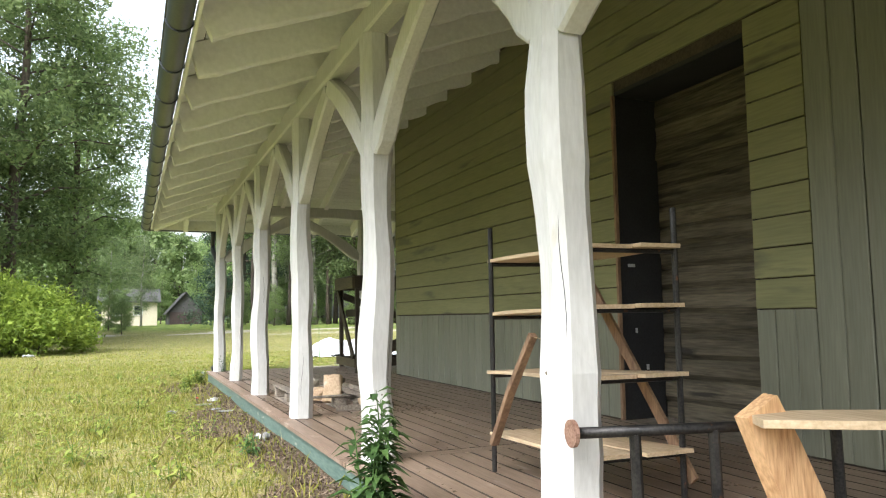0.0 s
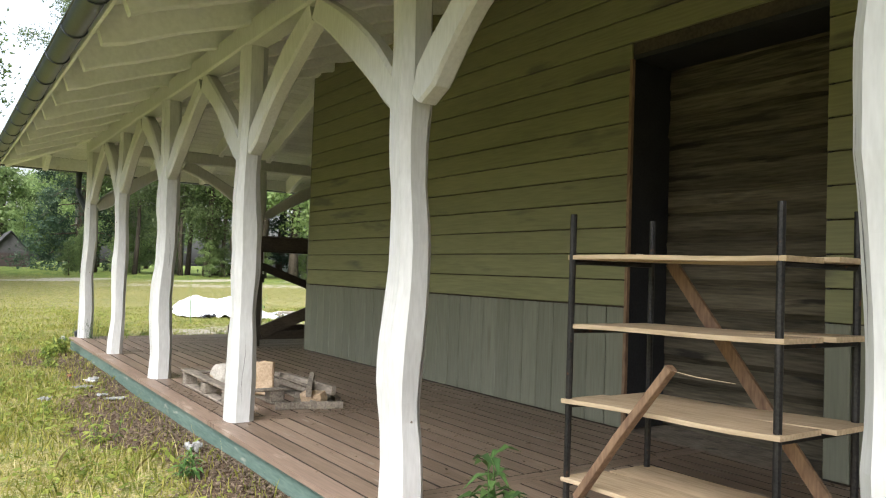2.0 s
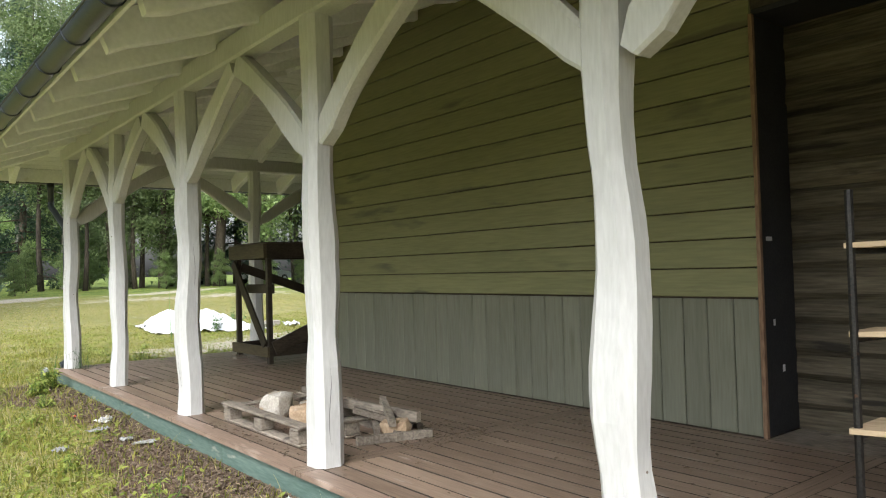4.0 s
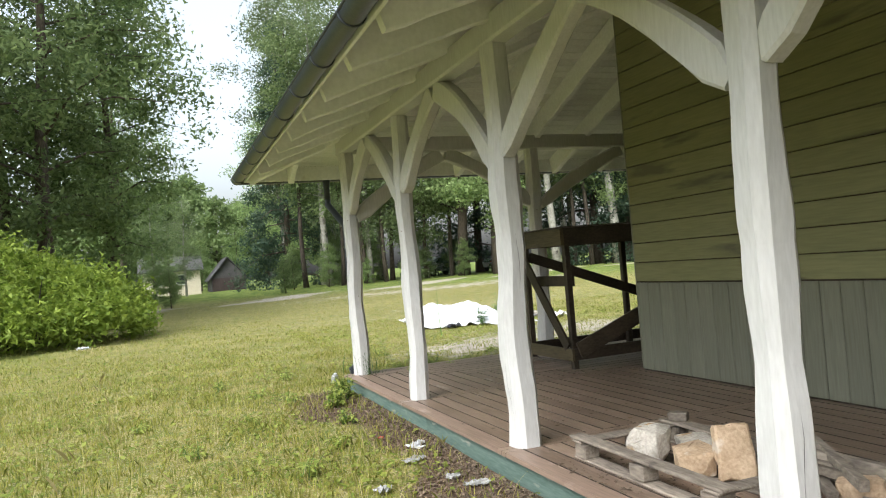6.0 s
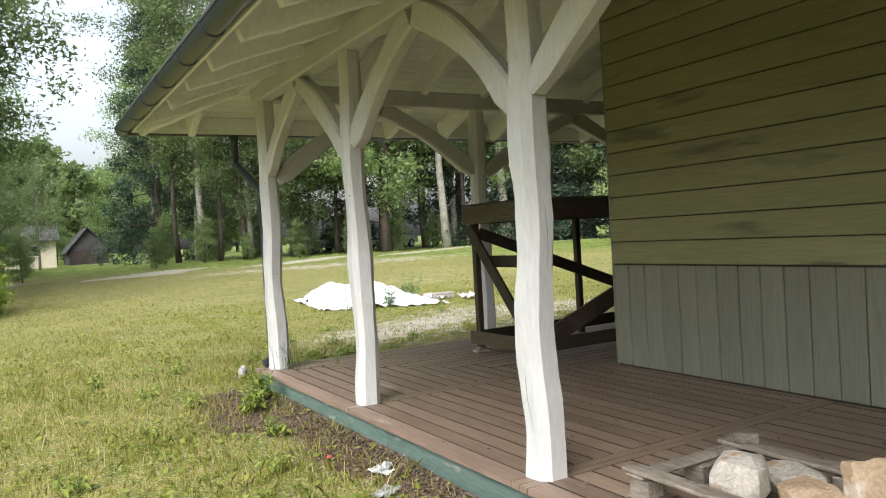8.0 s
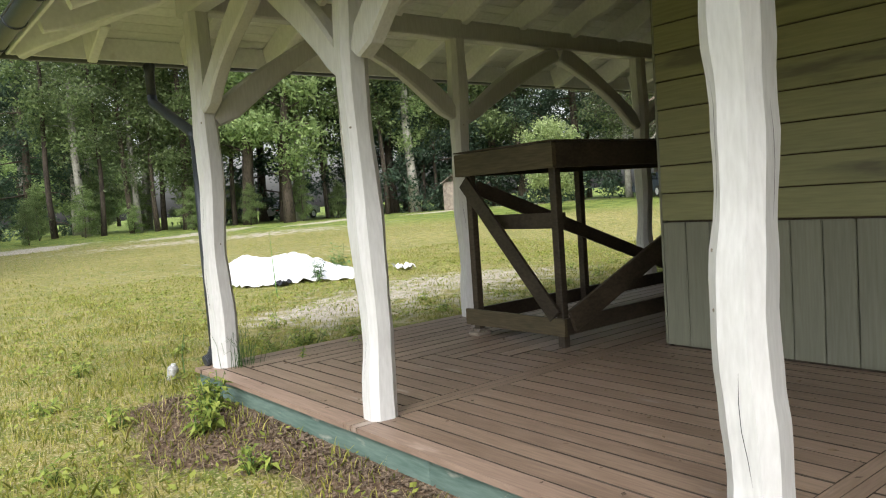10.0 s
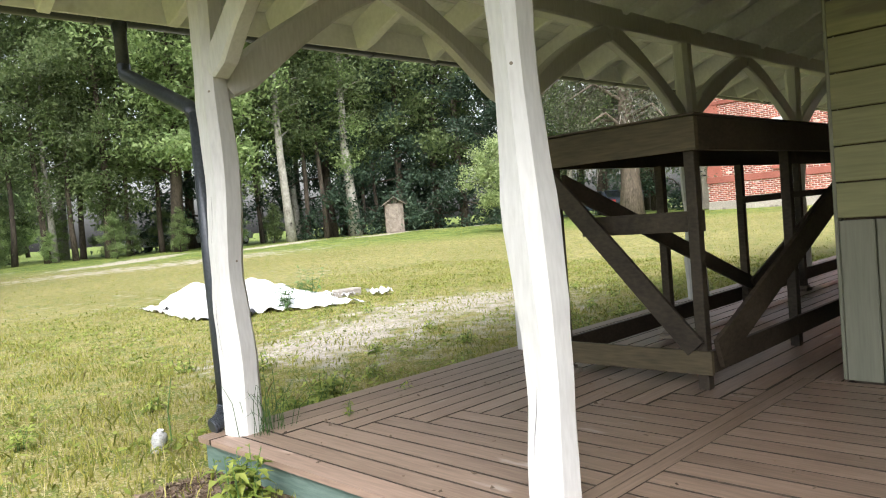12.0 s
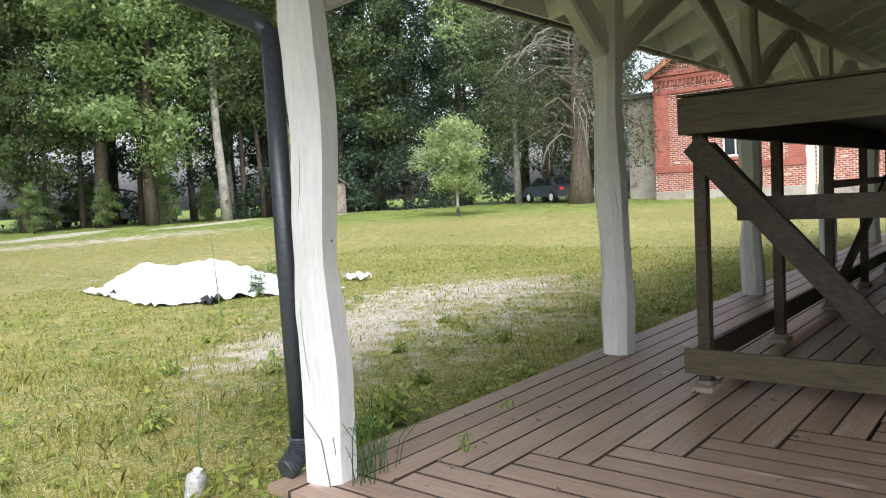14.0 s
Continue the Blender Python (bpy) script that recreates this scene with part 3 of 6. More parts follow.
def post(x, y, seed, name="porch_post", stout=1.0, lean=(0, 0)):
    """A rough-hewn post: wavy, faceted, a little fuller at the foot."""
    ob = thing(name, (x, y, DZ), "white painted rough-hewn wavy timber porch post", "post", "porch posts")
    zs = [DZ, DZ + 0.04] + [DZ + 0.04 + 0.1 * k for k in range(1, 30)]
    zs = [z for z in zs if z < 3.20] + [3.24]
    ph = seed * 2.13
    path, ws, hs = [], [], []
    for z in zs:
        t = (z - DZ) / 2.94
        env = min(1, t * 6) * (1 if t < 0.7 else max(0.25, (1 - t) / 0.3))
        tip = min(1, t / 0.7)
        path.append((x + lean[0] * tip + env * (0.011 * math.sin(z * 2.4 + ph) + 0.008 * math.sin(z * 5.6 + ph * 2)), y + lean[1] * tip + env * (0.011 * math.sin(z * 2.1 + ph * 1.7) + 0.008 * math.sin(z * 5.2 + ph)), z))
        base = 0.196 + 0.012 * math.exp(-t * 9) - 0.012 * t + env * 0.015 * math.sin(z * 5.3 + ph * 1.3) + env * 0.018 * noise.noise(Vector((0, seed, z * 5)))
        base *= stout
        ws.append(base)
        hs.append(base * (1.0 + 0.05 * math.sin(z * 2.9 + ph * 0.7)))
    bm = sweep(path, ws, hs, (1, 0.12 * math.sin(ph), 0), 0.24, 0.10, seed)
    bm.verts.ensure_lookup_table()
    rings = [[v.co.copy() for v in bm.verts[k * 8:k * 8 + 8]] for k in range(len(path))]
    shaft = part("shaft", from_bm("shaft", bm, WHITE), ob)
    # drying cracks and knots on the faces
    r = random.Random(int(seed * 100))
    for c in range(5):
        j, f, a = r.randrange(8), r.uniform(0.3, 0.7), r.randrange(2, 16)
        b = a + r.randrange(4, 8)
        cb, last = bmesh.new(), None
        for k in range(a, min(b, len(rings))):
            p, q = rings[k][j], rings[k][(j + 1) % 8]
            m = p.lerp(q, f + 0.12 * math.sin(k * 1.1 + c))
            out = (m - Vector(path[k])).normalized() * 0.0015
            w = (q - p).normalized() * (0.0013 if a < k < b - 1 else 0.0002)
            pair = (cb.verts.new(m - w + out), cb.verts.new(m + w + out))
            if last:
                cb.faces.new((last[0], last[1], pair[1], pair[0]))
            last = pair
        part("crack", from_bm("crack", cb, TAR_BLACK), shaft)
    for c in range(3):
        j, k = r.randrange(8), r.randrange(5, 24)
        p, q = rings[k][j], rings[k][(j + 1) % 8]
        m = p.lerp(q, r.uniform(0.3, 0.7))
        nrm = (q - p).cross(rings[k + 1][j] - p).normalized()
        nrm = nrm if nrm.dot(m - Vector(path[k])) > 0 else -nrm
        part("knot", from_bm("knot", tube(bmesh.new(), [m - nrm * 0.004, m + nrm * 0.002], [0.009, 0.006], 9), OLDWOOD), shaft)
    return ob


def brace(p0, p1, p2, side, seed, parent):
    path = []
    for k in range(10):
        t = k / 9
        path.append(Vector(p0) * (1 - t) ** 2 + Vector(p1) * 2 * t * (1 - t) + Vector(p2) * t * t)
    hh = [0.185 + 0.02 * math.sin(k * 0.8 + seed) for k in range(10)]
    hh[0] = 0.10
    ob = part("brace", from_bm("brace", sweep(path, [0.115] * 10, hh, side, 0.16, 0.12, seed), WHITE), parent)
    return ob


def braces(ob, x, y, along, left, right, seed):
    """The two curved knee braces of a post; along is the way of the beam."""
    a = Vector(along)
    side = (a.y, a.x, 0)
    for sgn, reach in ((-1, left), (1, right)):
        if not reach:
            continue
        o = Vector((x, y, 0))
        p0 = o + a * sgn * 0.085 + Vector((0, 0, 2.40 + 0.05 * math.sin(seed * 3 + sgn)))
        p1 = o + a * sgn * (0.44 + 0.05 * math.sin(seed + sgn)) * reach + Vector((0, 0, 2.87 + 0.03 * math.sin(seed * 2 + sgn)))
        p2 = o + a * sgn * reach + Vector((0, 0, 3.20))
        brace(p0, p1, p2, side, seed + sgn * 5, ob)


for i, y in enumerate(POSTS):
    px_ = {2: 1.31, 3: 1.32}.get(i, POST_X)
    foot = y + {2: -0.02, 6: 0.01}.get(i, 0.0)
    ob = post(px_, foot, 3.1 + i * 1.37, stout={6: 0.90, 7: 0.95}.get(i, 1.0), lean={3: (0.01, 0.07), 6: (0.03, 0.05)}.get(i, (0, 0)))
    l_ = (y - POSTS[i - 1]) / 2 - 0.04 if i else 0
    r_ = (POSTS[i + 1] - y) / 2 - 0.04 if i + 1 < len(POSTS) else 0
    braces(ob, px_, y, (0, 1, 0), l_, r_, i * 1.9)
    if i == len(POSTS) - 1:
        braces(ob, POST_X, y, (1, 0, 0), 0, (SIDES[0] - POST_X) / 2 - 0.04, 7.7)
for i, x in enumerate(SIDES):
    ob = post(x, POST_Y, 20.3 + i * 1.91)
    lx = (x - (SIDES[i - 1] if i else POST_X)) / 2 - 0.04
    rx = (SIDES[i + 1] - x) / 2 - 0.04 if i + 1 < len(SIDES) else 0
    braces(ob, x, POST_Y, (1, 0, 0), lx, rx, 30 + i * 1.3)


def beam(name, p, q, seed, label):
    p, q = Vector(p), Vector(q)
    m = int((q - p).length / 0.4)
    path = [p.lerp(q, k / m) + Vector((0, 0, 0.008 * noise.noise(Vector((k * 0.9, seed, 0))))) for k in range(m + 1)]
    hs = [0.20 + 0.012 * noise.noise(Vector((k * 0.7, seed, 5))) for k in range(m + 1)]
    return tagged(part(name, from_bm(name, sweep(path, [0.17] * (m + 1), hs, (q - p).cross(Vector((0, 0, 1))), 0.1, 0.04, seed), WHITE)), label, "beam", kind="structure")


beam("beam_long", (POST_X, BACK, 3.34), (POST_X, EDGE_Y + 0.02, 3.34), 1.0, "white painted timber beam on the porch posts")
beam("beam_end", (POST_X + 0.09, POST_Y, 3.34), (FAR, POST_Y, 3.34), 2.0, "white painted timber beam on the end posts")

# ---- roof: rafters, sheathing, cover, fascia, gutters ----
EAVE = 0.11


def eave_d(x):
    return x - EAVE


roof = thing("roof", (WX, WY, 4.5), "hipped porch roof with white rafters and boards", "roof", kind="structure")


def rafter(p, q, seed):
    p, q = Vector(p), Vector(q)
    m = max(3, int((q - p).length / 0.14))
    path, hs = [], []
    for k in range(m + 1):
        c = p.lerp(q, k / m)
        sag = 0.020 * abs(math.sin(k * 0.75 + seed)) + 0.008 * math.sin(k * 1.9 + seed * 2)
        path.append(c + Vector((0, 0, -sag / 2)))
        hs.append(0.25 + sag)
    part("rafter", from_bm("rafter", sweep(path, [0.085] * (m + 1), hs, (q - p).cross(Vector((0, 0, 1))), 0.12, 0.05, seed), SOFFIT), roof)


def up(d):
    return roof_z(d) + 0.130


HIP = 15.5
y = BACK + 0.35
i = 0
while y < HIP - 0.5:
    far = min(WX + 0.02, HIP - y - 0.08)
    if far > 0.5:
        rafter((EAVE + 0.05, y, up(0.05)), (far, y, up(far - EAVE)), i * 1.7)
    y += 0.82
    i += 1
x = 0.75
while x < FAR:
    lo = max(WY - 0.02, HIP - x + 0.08)
    if HIP - lo > 0.5:
        rafter((x, HIP - EAVE - 0.05, up(0.05)), (x, lo, up(HIP - EAVE - lo)), 50 + i * 1.7)
    x += 0.86
    i += 1
rafter((EAVE + 0.06, HIP - EAVE - 0.06, up(0.06)), (WX + 0.1, HIP - WX - 0.1, up(WX + 0.05)), 99.0)

# sheathing boards over the rafters, running along the eaves, cut on the hip
BW = 0.125
k = 0
d = 0.0
while d < 4.1:
    x0, x1 = EAVE + d, EAVE + d + BW - 0.008
    zz = roof_z(d) + 0.262
    dz = SLOPE * (x1 - x0)
    for a0, a1, axis in ((BACK, HIP - x0 - 0.01, "y"), (x0 + 0.01, FAR, "x")):
        bm = bmesh.new()
        vs = []
        for h_ in (0.0, 0.02):
            for u, w in ((x0, 0), (x1, 1)):
                zc = zz + dz * w + h_
                cut = (u - x0)
                if axis == "y":
                    vs += [bm.verts.new((u, a0, zc)), bm.verts.new((u, a1 - cut, zc))]
                else:
                    vs += [bm.verts.new((a0 + cut, HIP - u, zc)), bm.verts.new((a1, HIP - u, zc))]
        for f in ((0, 1, 3, 2), (4, 5, 7, 6), (0, 1, 5, 4), (2, 3, 7, 6), (0, 2, 6, 4), (1, 3, 7, 5)):
            bm.faces.new([vs[j] for j in f])
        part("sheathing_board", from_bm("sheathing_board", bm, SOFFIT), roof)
    d += BW
# roof cover, thick sheets rising to a ridge
cov = bmesh.new()
zc0, zc1 = roof_z(0) + 0.29, roof_z(7.0) + 0.29


def slab(bm, pts, t=0.03):
    lo = [bm.verts.new(p) for p in pts]
    hi = [bm.verts.new((p[0], p[1], p[2] + t)) for p in pts]
    bm.faces.new(lo)
    bm.faces.new(hi)
    for a in range(len(pts)):
        b = (a + 1) % len(pts)
        bm.faces.new((lo[a], lo[b], hi[b], hi[a]))


slab(cov, [(EAVE - 0.04, BACK, zc0), (EAVE - 0.04, HIP - EAVE + 0.04, zc0), (EAVE + 7, HIP - EAVE - 7, zc1), (EAVE + 7, BACK, zc1)])
slab(cov, [(EAVE - 0.04, HIP - EAVE + 0.04, zc0), (FAR, HIP - EAVE + 0.04, zc0), (FAR, HIP - EAVE - 7, zc1), (EAVE + 7, HIP - EAVE - 7, zc1)])
slab(cov, [(EAVE + 7, BACK, zc1), (EAVE + 7, HIP - EAVE - 7, zc1), (FAR, HIP - EAVE - 7, zc1), (FAR, BACK, zc1)])
part("roof_cover", from_bm("roof_cover", cov, ROOFTOP), roof, "dark roofing sheets")
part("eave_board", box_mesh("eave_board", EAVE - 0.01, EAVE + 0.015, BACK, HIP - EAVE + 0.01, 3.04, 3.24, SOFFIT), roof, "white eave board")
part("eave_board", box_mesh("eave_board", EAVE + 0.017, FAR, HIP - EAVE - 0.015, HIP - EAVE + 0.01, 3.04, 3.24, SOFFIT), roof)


def gutter(p, q, name="gutter"):
    """A half-round gutter with its clips, joints and rolled lip."""
    p, q = Vector(p), Vector(q)
    d = (q - p).normalized()
    s = d.cross(Vector((0, 0, 1))).normalized()
    ob = thing(name, p, "dark grey half-round steel eaves gutter", "gutter", "eaves gutters")
    bm = bmesh.new()
    rows = []
    for e in (p, q):
        ring = []
        for rad in (0.080, 0.076):
            for k in range(13):
                a = math.pi * k / 12
                ring.append(bm.verts.new(e + s * math.cos(a) * rad - Vector((0, 0, 1)) * math.sin(a) * rad))
        rows.append(ring)
    for k in range(12):
        bm.faces.new((rows[0][k], rows[0][k + 1], rows[1][k + 1], rows[1][k]))
        bm.faces.new((rows[0][13 + k], rows[1][13 + k], rows[1][14 + k], rows[0][14 + k]))
    for k in (0, 12):
        bm.faces.new((rows[0][k], rows[1][k], rows[1][13 + k], rows[0][13 + k]))
    part("channel", from_bm("channel", bm, GUTTER, True), ob)
    lip = tube(bmesh.new(), [p + s * 0.080, q + s * 0.080], [0.009, 0.009], 6)
    part("lip", from_bm("lip", lip, GUTTER), ob)
    m = int((q - p).length / 0.82)
    for k in range(m + 1):
        c = p + d * (0.3 + k * 0.82)
        if (c - p).length > (q - p).length:
            break
        cl = tube(bmesh.new(), [c + s * math.cos(a) * 0.084 - Vector((0, 0, 1)) * math.sin(a) * 0.084 for a in (math.pi * j / 8 for j in range(9))], [0.007] * 9, 5)
        part("clip", from_bm("clip", cl, GUTTER), ob)
    for e in (p, q):
        cap = bmesh.new()
        c0 = [cap.verts.new(e + s * math.cos(math.pi * k / 12) * 0.081 - Vector((0, 0, 1)) * math.sin(math.pi * k / 12) * 0.081) for k in range(13)]
        cap.faces.new(c0)
        part("end_cap", from_bm("end_cap", cap, GUTTER), ob)
    return ob


gutter((EAVE - 0.095, HIP - EAVE + 0.095, 3.10), (EAVE - 0.095, BACK, 3.10))
gutter((FAR, HIP - EAVE + 0.095, 3.10), (EAVE - 0.095, HIP - EAVE + 0.095, 3.10))

pipe = thing("downpipe", (1.30, 14.50, 0.1), "dark grey steel rainwater downpipe beside the corner post", "downpipe")
GY = HIP - EAVE + 0.08
part("outlet", from_bm("outlet", tube(bmesh.new(), [(1.29, GY, 3.05), (1.29, GY, 2.95), (1.29, GY - 0.01, 2.72)], [0.06, 0.045, 0.045], 14), GUTTER, True), pipe)
part("offset", from_bm("offset", tube(bmesh.new(), [(1.29, GY - 0.01, 2.74), (1.285, GY - 0.04, 2.67), (1.305, 14.56, 2.30), (1.30, 14.49, 2.22)], [0.046] * 4, 14), GUTTER, True), pipe)
part("pipe", from_bm("pipe", tube(bmesh.new(), [(1.30, 14.485, 2.26), (1.295, 14.48, 1.2), (1.30, 14.47, 0.42)], [0.044] * 3, 14), GUTTER, True), pipe)
bend = [(1.30 - 0.13 * (1 - math.cos(a0)), 14.47, 0.46 - 0.13 * math.sin(a0)) for a0 in (1.35 * j / 20 for j in range(21))]
part("shoe", from_bm("shoe", tube(bmesh.new(), bend, [0.054 if j % 2 else 0.047 for j in range(21)], 16), GUTTER), pipe, "ribbed bent outlet of the downpipe")

# ---- things on the deck ----
# steel shelf with raw boards
shelf = thing("shelf_rack", (2.12, 3.5, DZ), "black steel tube rack with raw pine board shelves", "shelf")
corners = {"fl": (1.87, 4.04), "fr": (1.88, 2.97), "bl": (2.38, 3.98), "br": (2.40, 2.95)}
for key, (x, y) in corners.items():
    part("upright", from_bm("upright", tube(bmesh.new(), [(x, y, DZ), (x, y, 1.81)], [0.016, 0.016], 8), STEEL), shelf)
for z0, z1, x0, x1, ov in ((1.60, 1.60, 1.86, 2.40, 0.0), (1.265, 1.295, 1.86, 2.40, 0.03), (0.905, 0.945, 1.84, 2.42, 0.06), (0.53, 0.56, 1.84, 2.42, 0.04)):
    for (ka, kb) in (("fl", "bl"), ("fr", "br")):
        a, b = corners[ka], corners[kb]
        zz = (z0 if ka == "fl" else z1) - 0.022
        part("cross_bar", from_bm("cross_bar", tube(bmesh.new(), [(a[0], a[1], zz), (b[0], b[1], zz)], [0.012, 0.012], 6), STEEL), shelf)
    w = (x1 - x0) / 2
    for j in range(2):
        bm = bmesh.new()
        path = [(x0 + w * (j + 0.5), 4.06 - j * 0.05 + 0.0 - 1.12 * k / 6, z0 + (z1 - z0) * k / 6 + 0.004 * math.sin(k + j * 2)) for k in range(7)]
        sweep(path, [w - 0.008 + 0.012 * math.sin(k * 1.3 + j + z0 * 9) for k in range(7)], [0.021] * 7, (1, 0, 0), 0.08, 0.0, j, bm)
        part("shelf_board", from_bm("shelf_board", bm, PALEWOOD), shelf, "raw pine board with a live edge")
stick = sweep([(1.79, 3.88, 0.50), (1.77, 3.62, 0.83), (1.78, 3.37, 1.15)], [0.05, 0.05, 0.045], [0.035] * 3, (1, 0, 0), 0.1)
tagged(part("leaning_stick", from_bm("leaning_stick", stick, BROWNWOOD)), "brown broken stick leaning on the shelf rack", "stick")
tagged(part("brace_board", from_bm("brace_board", bar(bmesh.new(), (2.43, 3.90, 1.60), (2.45, 2.93, 0.40), 0.02, 0.065, (1, 0, 0)), BROWNWOOD)), "narrow brown board nailed behind the shelf rack", "board")
wire = tube(bmesh.new(), [(1.78, 3.38, 1.14), (1.80, 3.26, 1.125), (1.84, 3.12, 1.118)], [0.002, 0.002, 0.0015], 5)
tagged(part("wire", from_bm("wire", wire, PALEWOOD)), "pale string tied to the broken stick", "string")

# steel trestle with a plank, beside the second post
trestle = thing("steel_trestle", (1.7, 2.05, DZ), "dark steel pipe trestle with a rusty end plate", "trestle")
part("rail", from_bm("rail", tube(bmesh.new(), [(1.215, 2.10, 0.845), (2.35, 1.93, 0.83)], [0.02, 0.02], 12), STEEL, True), trestle)
disc = tube(bmesh.new(), [(1.195, 2.103, 0.845), (1.21, 2.101, 0.845)], [0.048, 0.048], 20)
part("end_plate", from_bm("end_plate", disc, RUST), trestle, "rusty round end plate")
for x in (1.44, 1.755, 2.28):
    y = 2.10 - (x - 1.215) * 0.15
    part("leg", from_bm("leg", tube(bmesh.new(), [(x, y, 0.83), (x + 0.01, y, DZ)], [0.021, 0.021], 8), STEEL), trestle)
    part("foot", box_mesh("foot", x - 0.03, x + 0.05, y - 0.04, y + 0.04, DZ, DZ + 0.012, RUST, 0.002), trestle)
plank = sweep([(1.83, 1.90, 0.875), (2.08, 1.76, 0.877), (2.6, 1.45, 0.88), (3.1, 1.2, 0.88)], [0.22, 0.30, 0.30, 0.28], [0.03] * 4, (0.5, 0.85, 0), 0.08)
tagged(part("plank", from_bm("plank", plank, PALEWOOD)), "raw pine plank with a live edge lying on the trestle", "plank")
log_ = sweep([(2.19, 1.94, DZ + 0.01), (2.08, 1.94, 0.54), (1.98, 1.945, 0.74), (1.89, 1.95, 0.915)], [0.19, 0.19, 0.185, 0.17], [0.07, 0.075, 0.075, 0.07], (0.9, 0, 0.4), 0.08, 0.1, 5)
tagged(part("firewood_block", from_bm("firewood_block", log_, SPLITWOOD)), "split pine plank end leaning against the trestle", "wood block")
tagged(part("offcut", box_mesh("offcut", 1.62, 2.05, 1.62, 1.70, DZ, DZ + 0.07, SPLITWOOD, 0.008)), "short sawn wood offcut on the deck", "wood offcut")

# pallet with stones
pallet = thing("pallet", (1.85, 8.3, DZ), "old grey wooden pallet on the deck, boards missing", "pallet")


def pb(name, x0, x1, y0, y1, z0, z1):
    bm = box(bmesh.new(), x0, x1, y0, y1, z0, z1, 0.006)
    for v in bm.verts:
        v.co += Vector((noise.noise(v.co * 3), noise.noise(v.co * 3 + Vector((5, 0, 0))), noise.noise(v.co * 3 + Vector((0, 5, 0))))) * 0.008
    part(name, from_bm(name, bm, OLDWOOD), pallet)


for x0, x1 in ((1.41, 1.52), (1.80, 1.93), (2.13, 2.24)):
    pb("bottom_board", x0, x1, 7.64, 9.05, DZ + 0.002, DZ + 0.022)
    for y0, y1 in ((7.66, 7.80), (8.28, 8.42), (8.90, 9.03)):
        pb("block", x0, x1, y0, y1, DZ + 0.023, DZ + 0.115)
for y0, y1 in ((7.65, 7.76), (8.30, 8.40), (8.93, 9.04)):
    pb("stringer_board", 1.40, 2.25, y0, y1, DZ + 0.116, DZ + 0.134) if y0 != 8.30 else None
for x0, x1 in ((1.40, 1.50), (2.12, 2.23)):
    pb("top_board", x0, x1, 7.62, 9.07, DZ + 0.135, DZ + 0.157)


def lay(name, data, at, turn, label, category, group="", tilt=0.0):
    ob = new(name, data)
    ob.matrix_basis = pose(at[0], at[1], at[2], tilt, 0, turn)
    return tagged(ob, label, category, group)


def hewn(size, seed, mat, name="stone", rough=0.012):
    """A squared block with uneven faces and chipped edges, standing on z = 0."""
    bm = bmesh.new()
    bmesh.ops.create_cube(bm, size=2.0)
    r = random.Random(seed)
    for v in bm.verts:
        v.co = Vector((v.co.x * size[0] * r.uniform(0.84, 1.0), v.co.y * size[1] * r.uniform(0.84, 1.0), v.co.z * size[2] * r.uniform(0.9, 1.0)))
    bmesh.ops.bevel(bm, geom=bm.edges[:], offset=min(size) * 0.2, segments=1, affect="EDGES", clamp_overlap=True)
    bmesh.ops.triangulate(bm, faces=bm.faces[:])
    bmesh.ops.subdivide_edges(bm, edges=[e for e in bm.edges if e.calc_length() > min(size) * 0.5], cuts=3)
    bmesh.ops.triangulate(bm, faces=bm.faces[:])
    for v in bm.verts:
        v.co += v.co.normalized() * rough * noise.noise(v.co * 14 + Vector((seed, 0, 0)))
    lo = min(v.co.z for v in bm.verts)
    for v in bm.verts:
        v.co.z -= lo
    return from_bm(name, bm, mat)


TOP = DZ + 0.045
lay("stone", rock((0.14, 0.13, 0.12), 3.0, STONE), (1.72, 8.60, TOP - 0.02), 20, "large pale broken limestone lump on the pallet", "stone", "stones on the pallet")
lay("stone", rock((0.19, 0.12, 0.085), 12.0, SANDSTONE), (1.79, 8.30, TOP - 0.03), 60, "low tan broken stone on the pallet", "stone", "stones on the pallet")
lay("stone", hewn((0.11, 0.06, 0.165), 7, SANDSTONE, rough=0.02), (1.86, 8.03, TOP - 0.035), -28, "upright ochre sandstone slab on the pallet", "stone", "stones on the pallet", -16)
lay("stone", rock((0.12, 0.20, 0.07), 9.0, STONE), (2.02, 8.55, TOP - 0.03), -20, "flat limestone piece on the pallet", "stone", "stones on the pallet")
lay("stone", rock((0.10, 0.12, 0.07), 12.0, SANDSTONE), (2.12, 7.45, DZ), 30, "brown stone beside the pallet", "stone")
lay("wood_block", hewn((0.045, 0.07, 0.03), 5, OLDWOOD, "wood_block", 0.003), (2.19, 8.93, DZ + 0.157), 35, "small brown wood block on the pallet", "wood block")
for p, q, w in (((2.05, 7.30, DZ + 0.03), (2.35, 8.25, DZ + 0.05), 0.07), ((2.26, 7.35, DZ + 0.14), (2.1, 8.15, DZ + 0.17), 0.08), ((1.75, 7.42, DZ + 0.03), (2.3, 7.25, DZ + 0.03), 0.06), ((1.98, 7.5, DZ + 0.05), (2.2, 7.9, DZ + 0.16), 0.05), ((1.9, 7.7, DZ + 0.20), (2.25, 7.42, DZ + 0.06), 0.045), ((2.3, 7.9, DZ + 0.20), (2.02, 7.35, DZ + 0.13), 0.06), ((2.38, 7.5, DZ + 0.025), (2.5, 8.0, DZ + 0.025), 0.05)):
    tagged(part("wood_scrap", from_bm("wood_scrap", bar(bmesh.new(), p, q, w, 0.05), OLDWOOD)), "grey weathered timber scrap by the pallet", "wood scrap", "timber scraps")


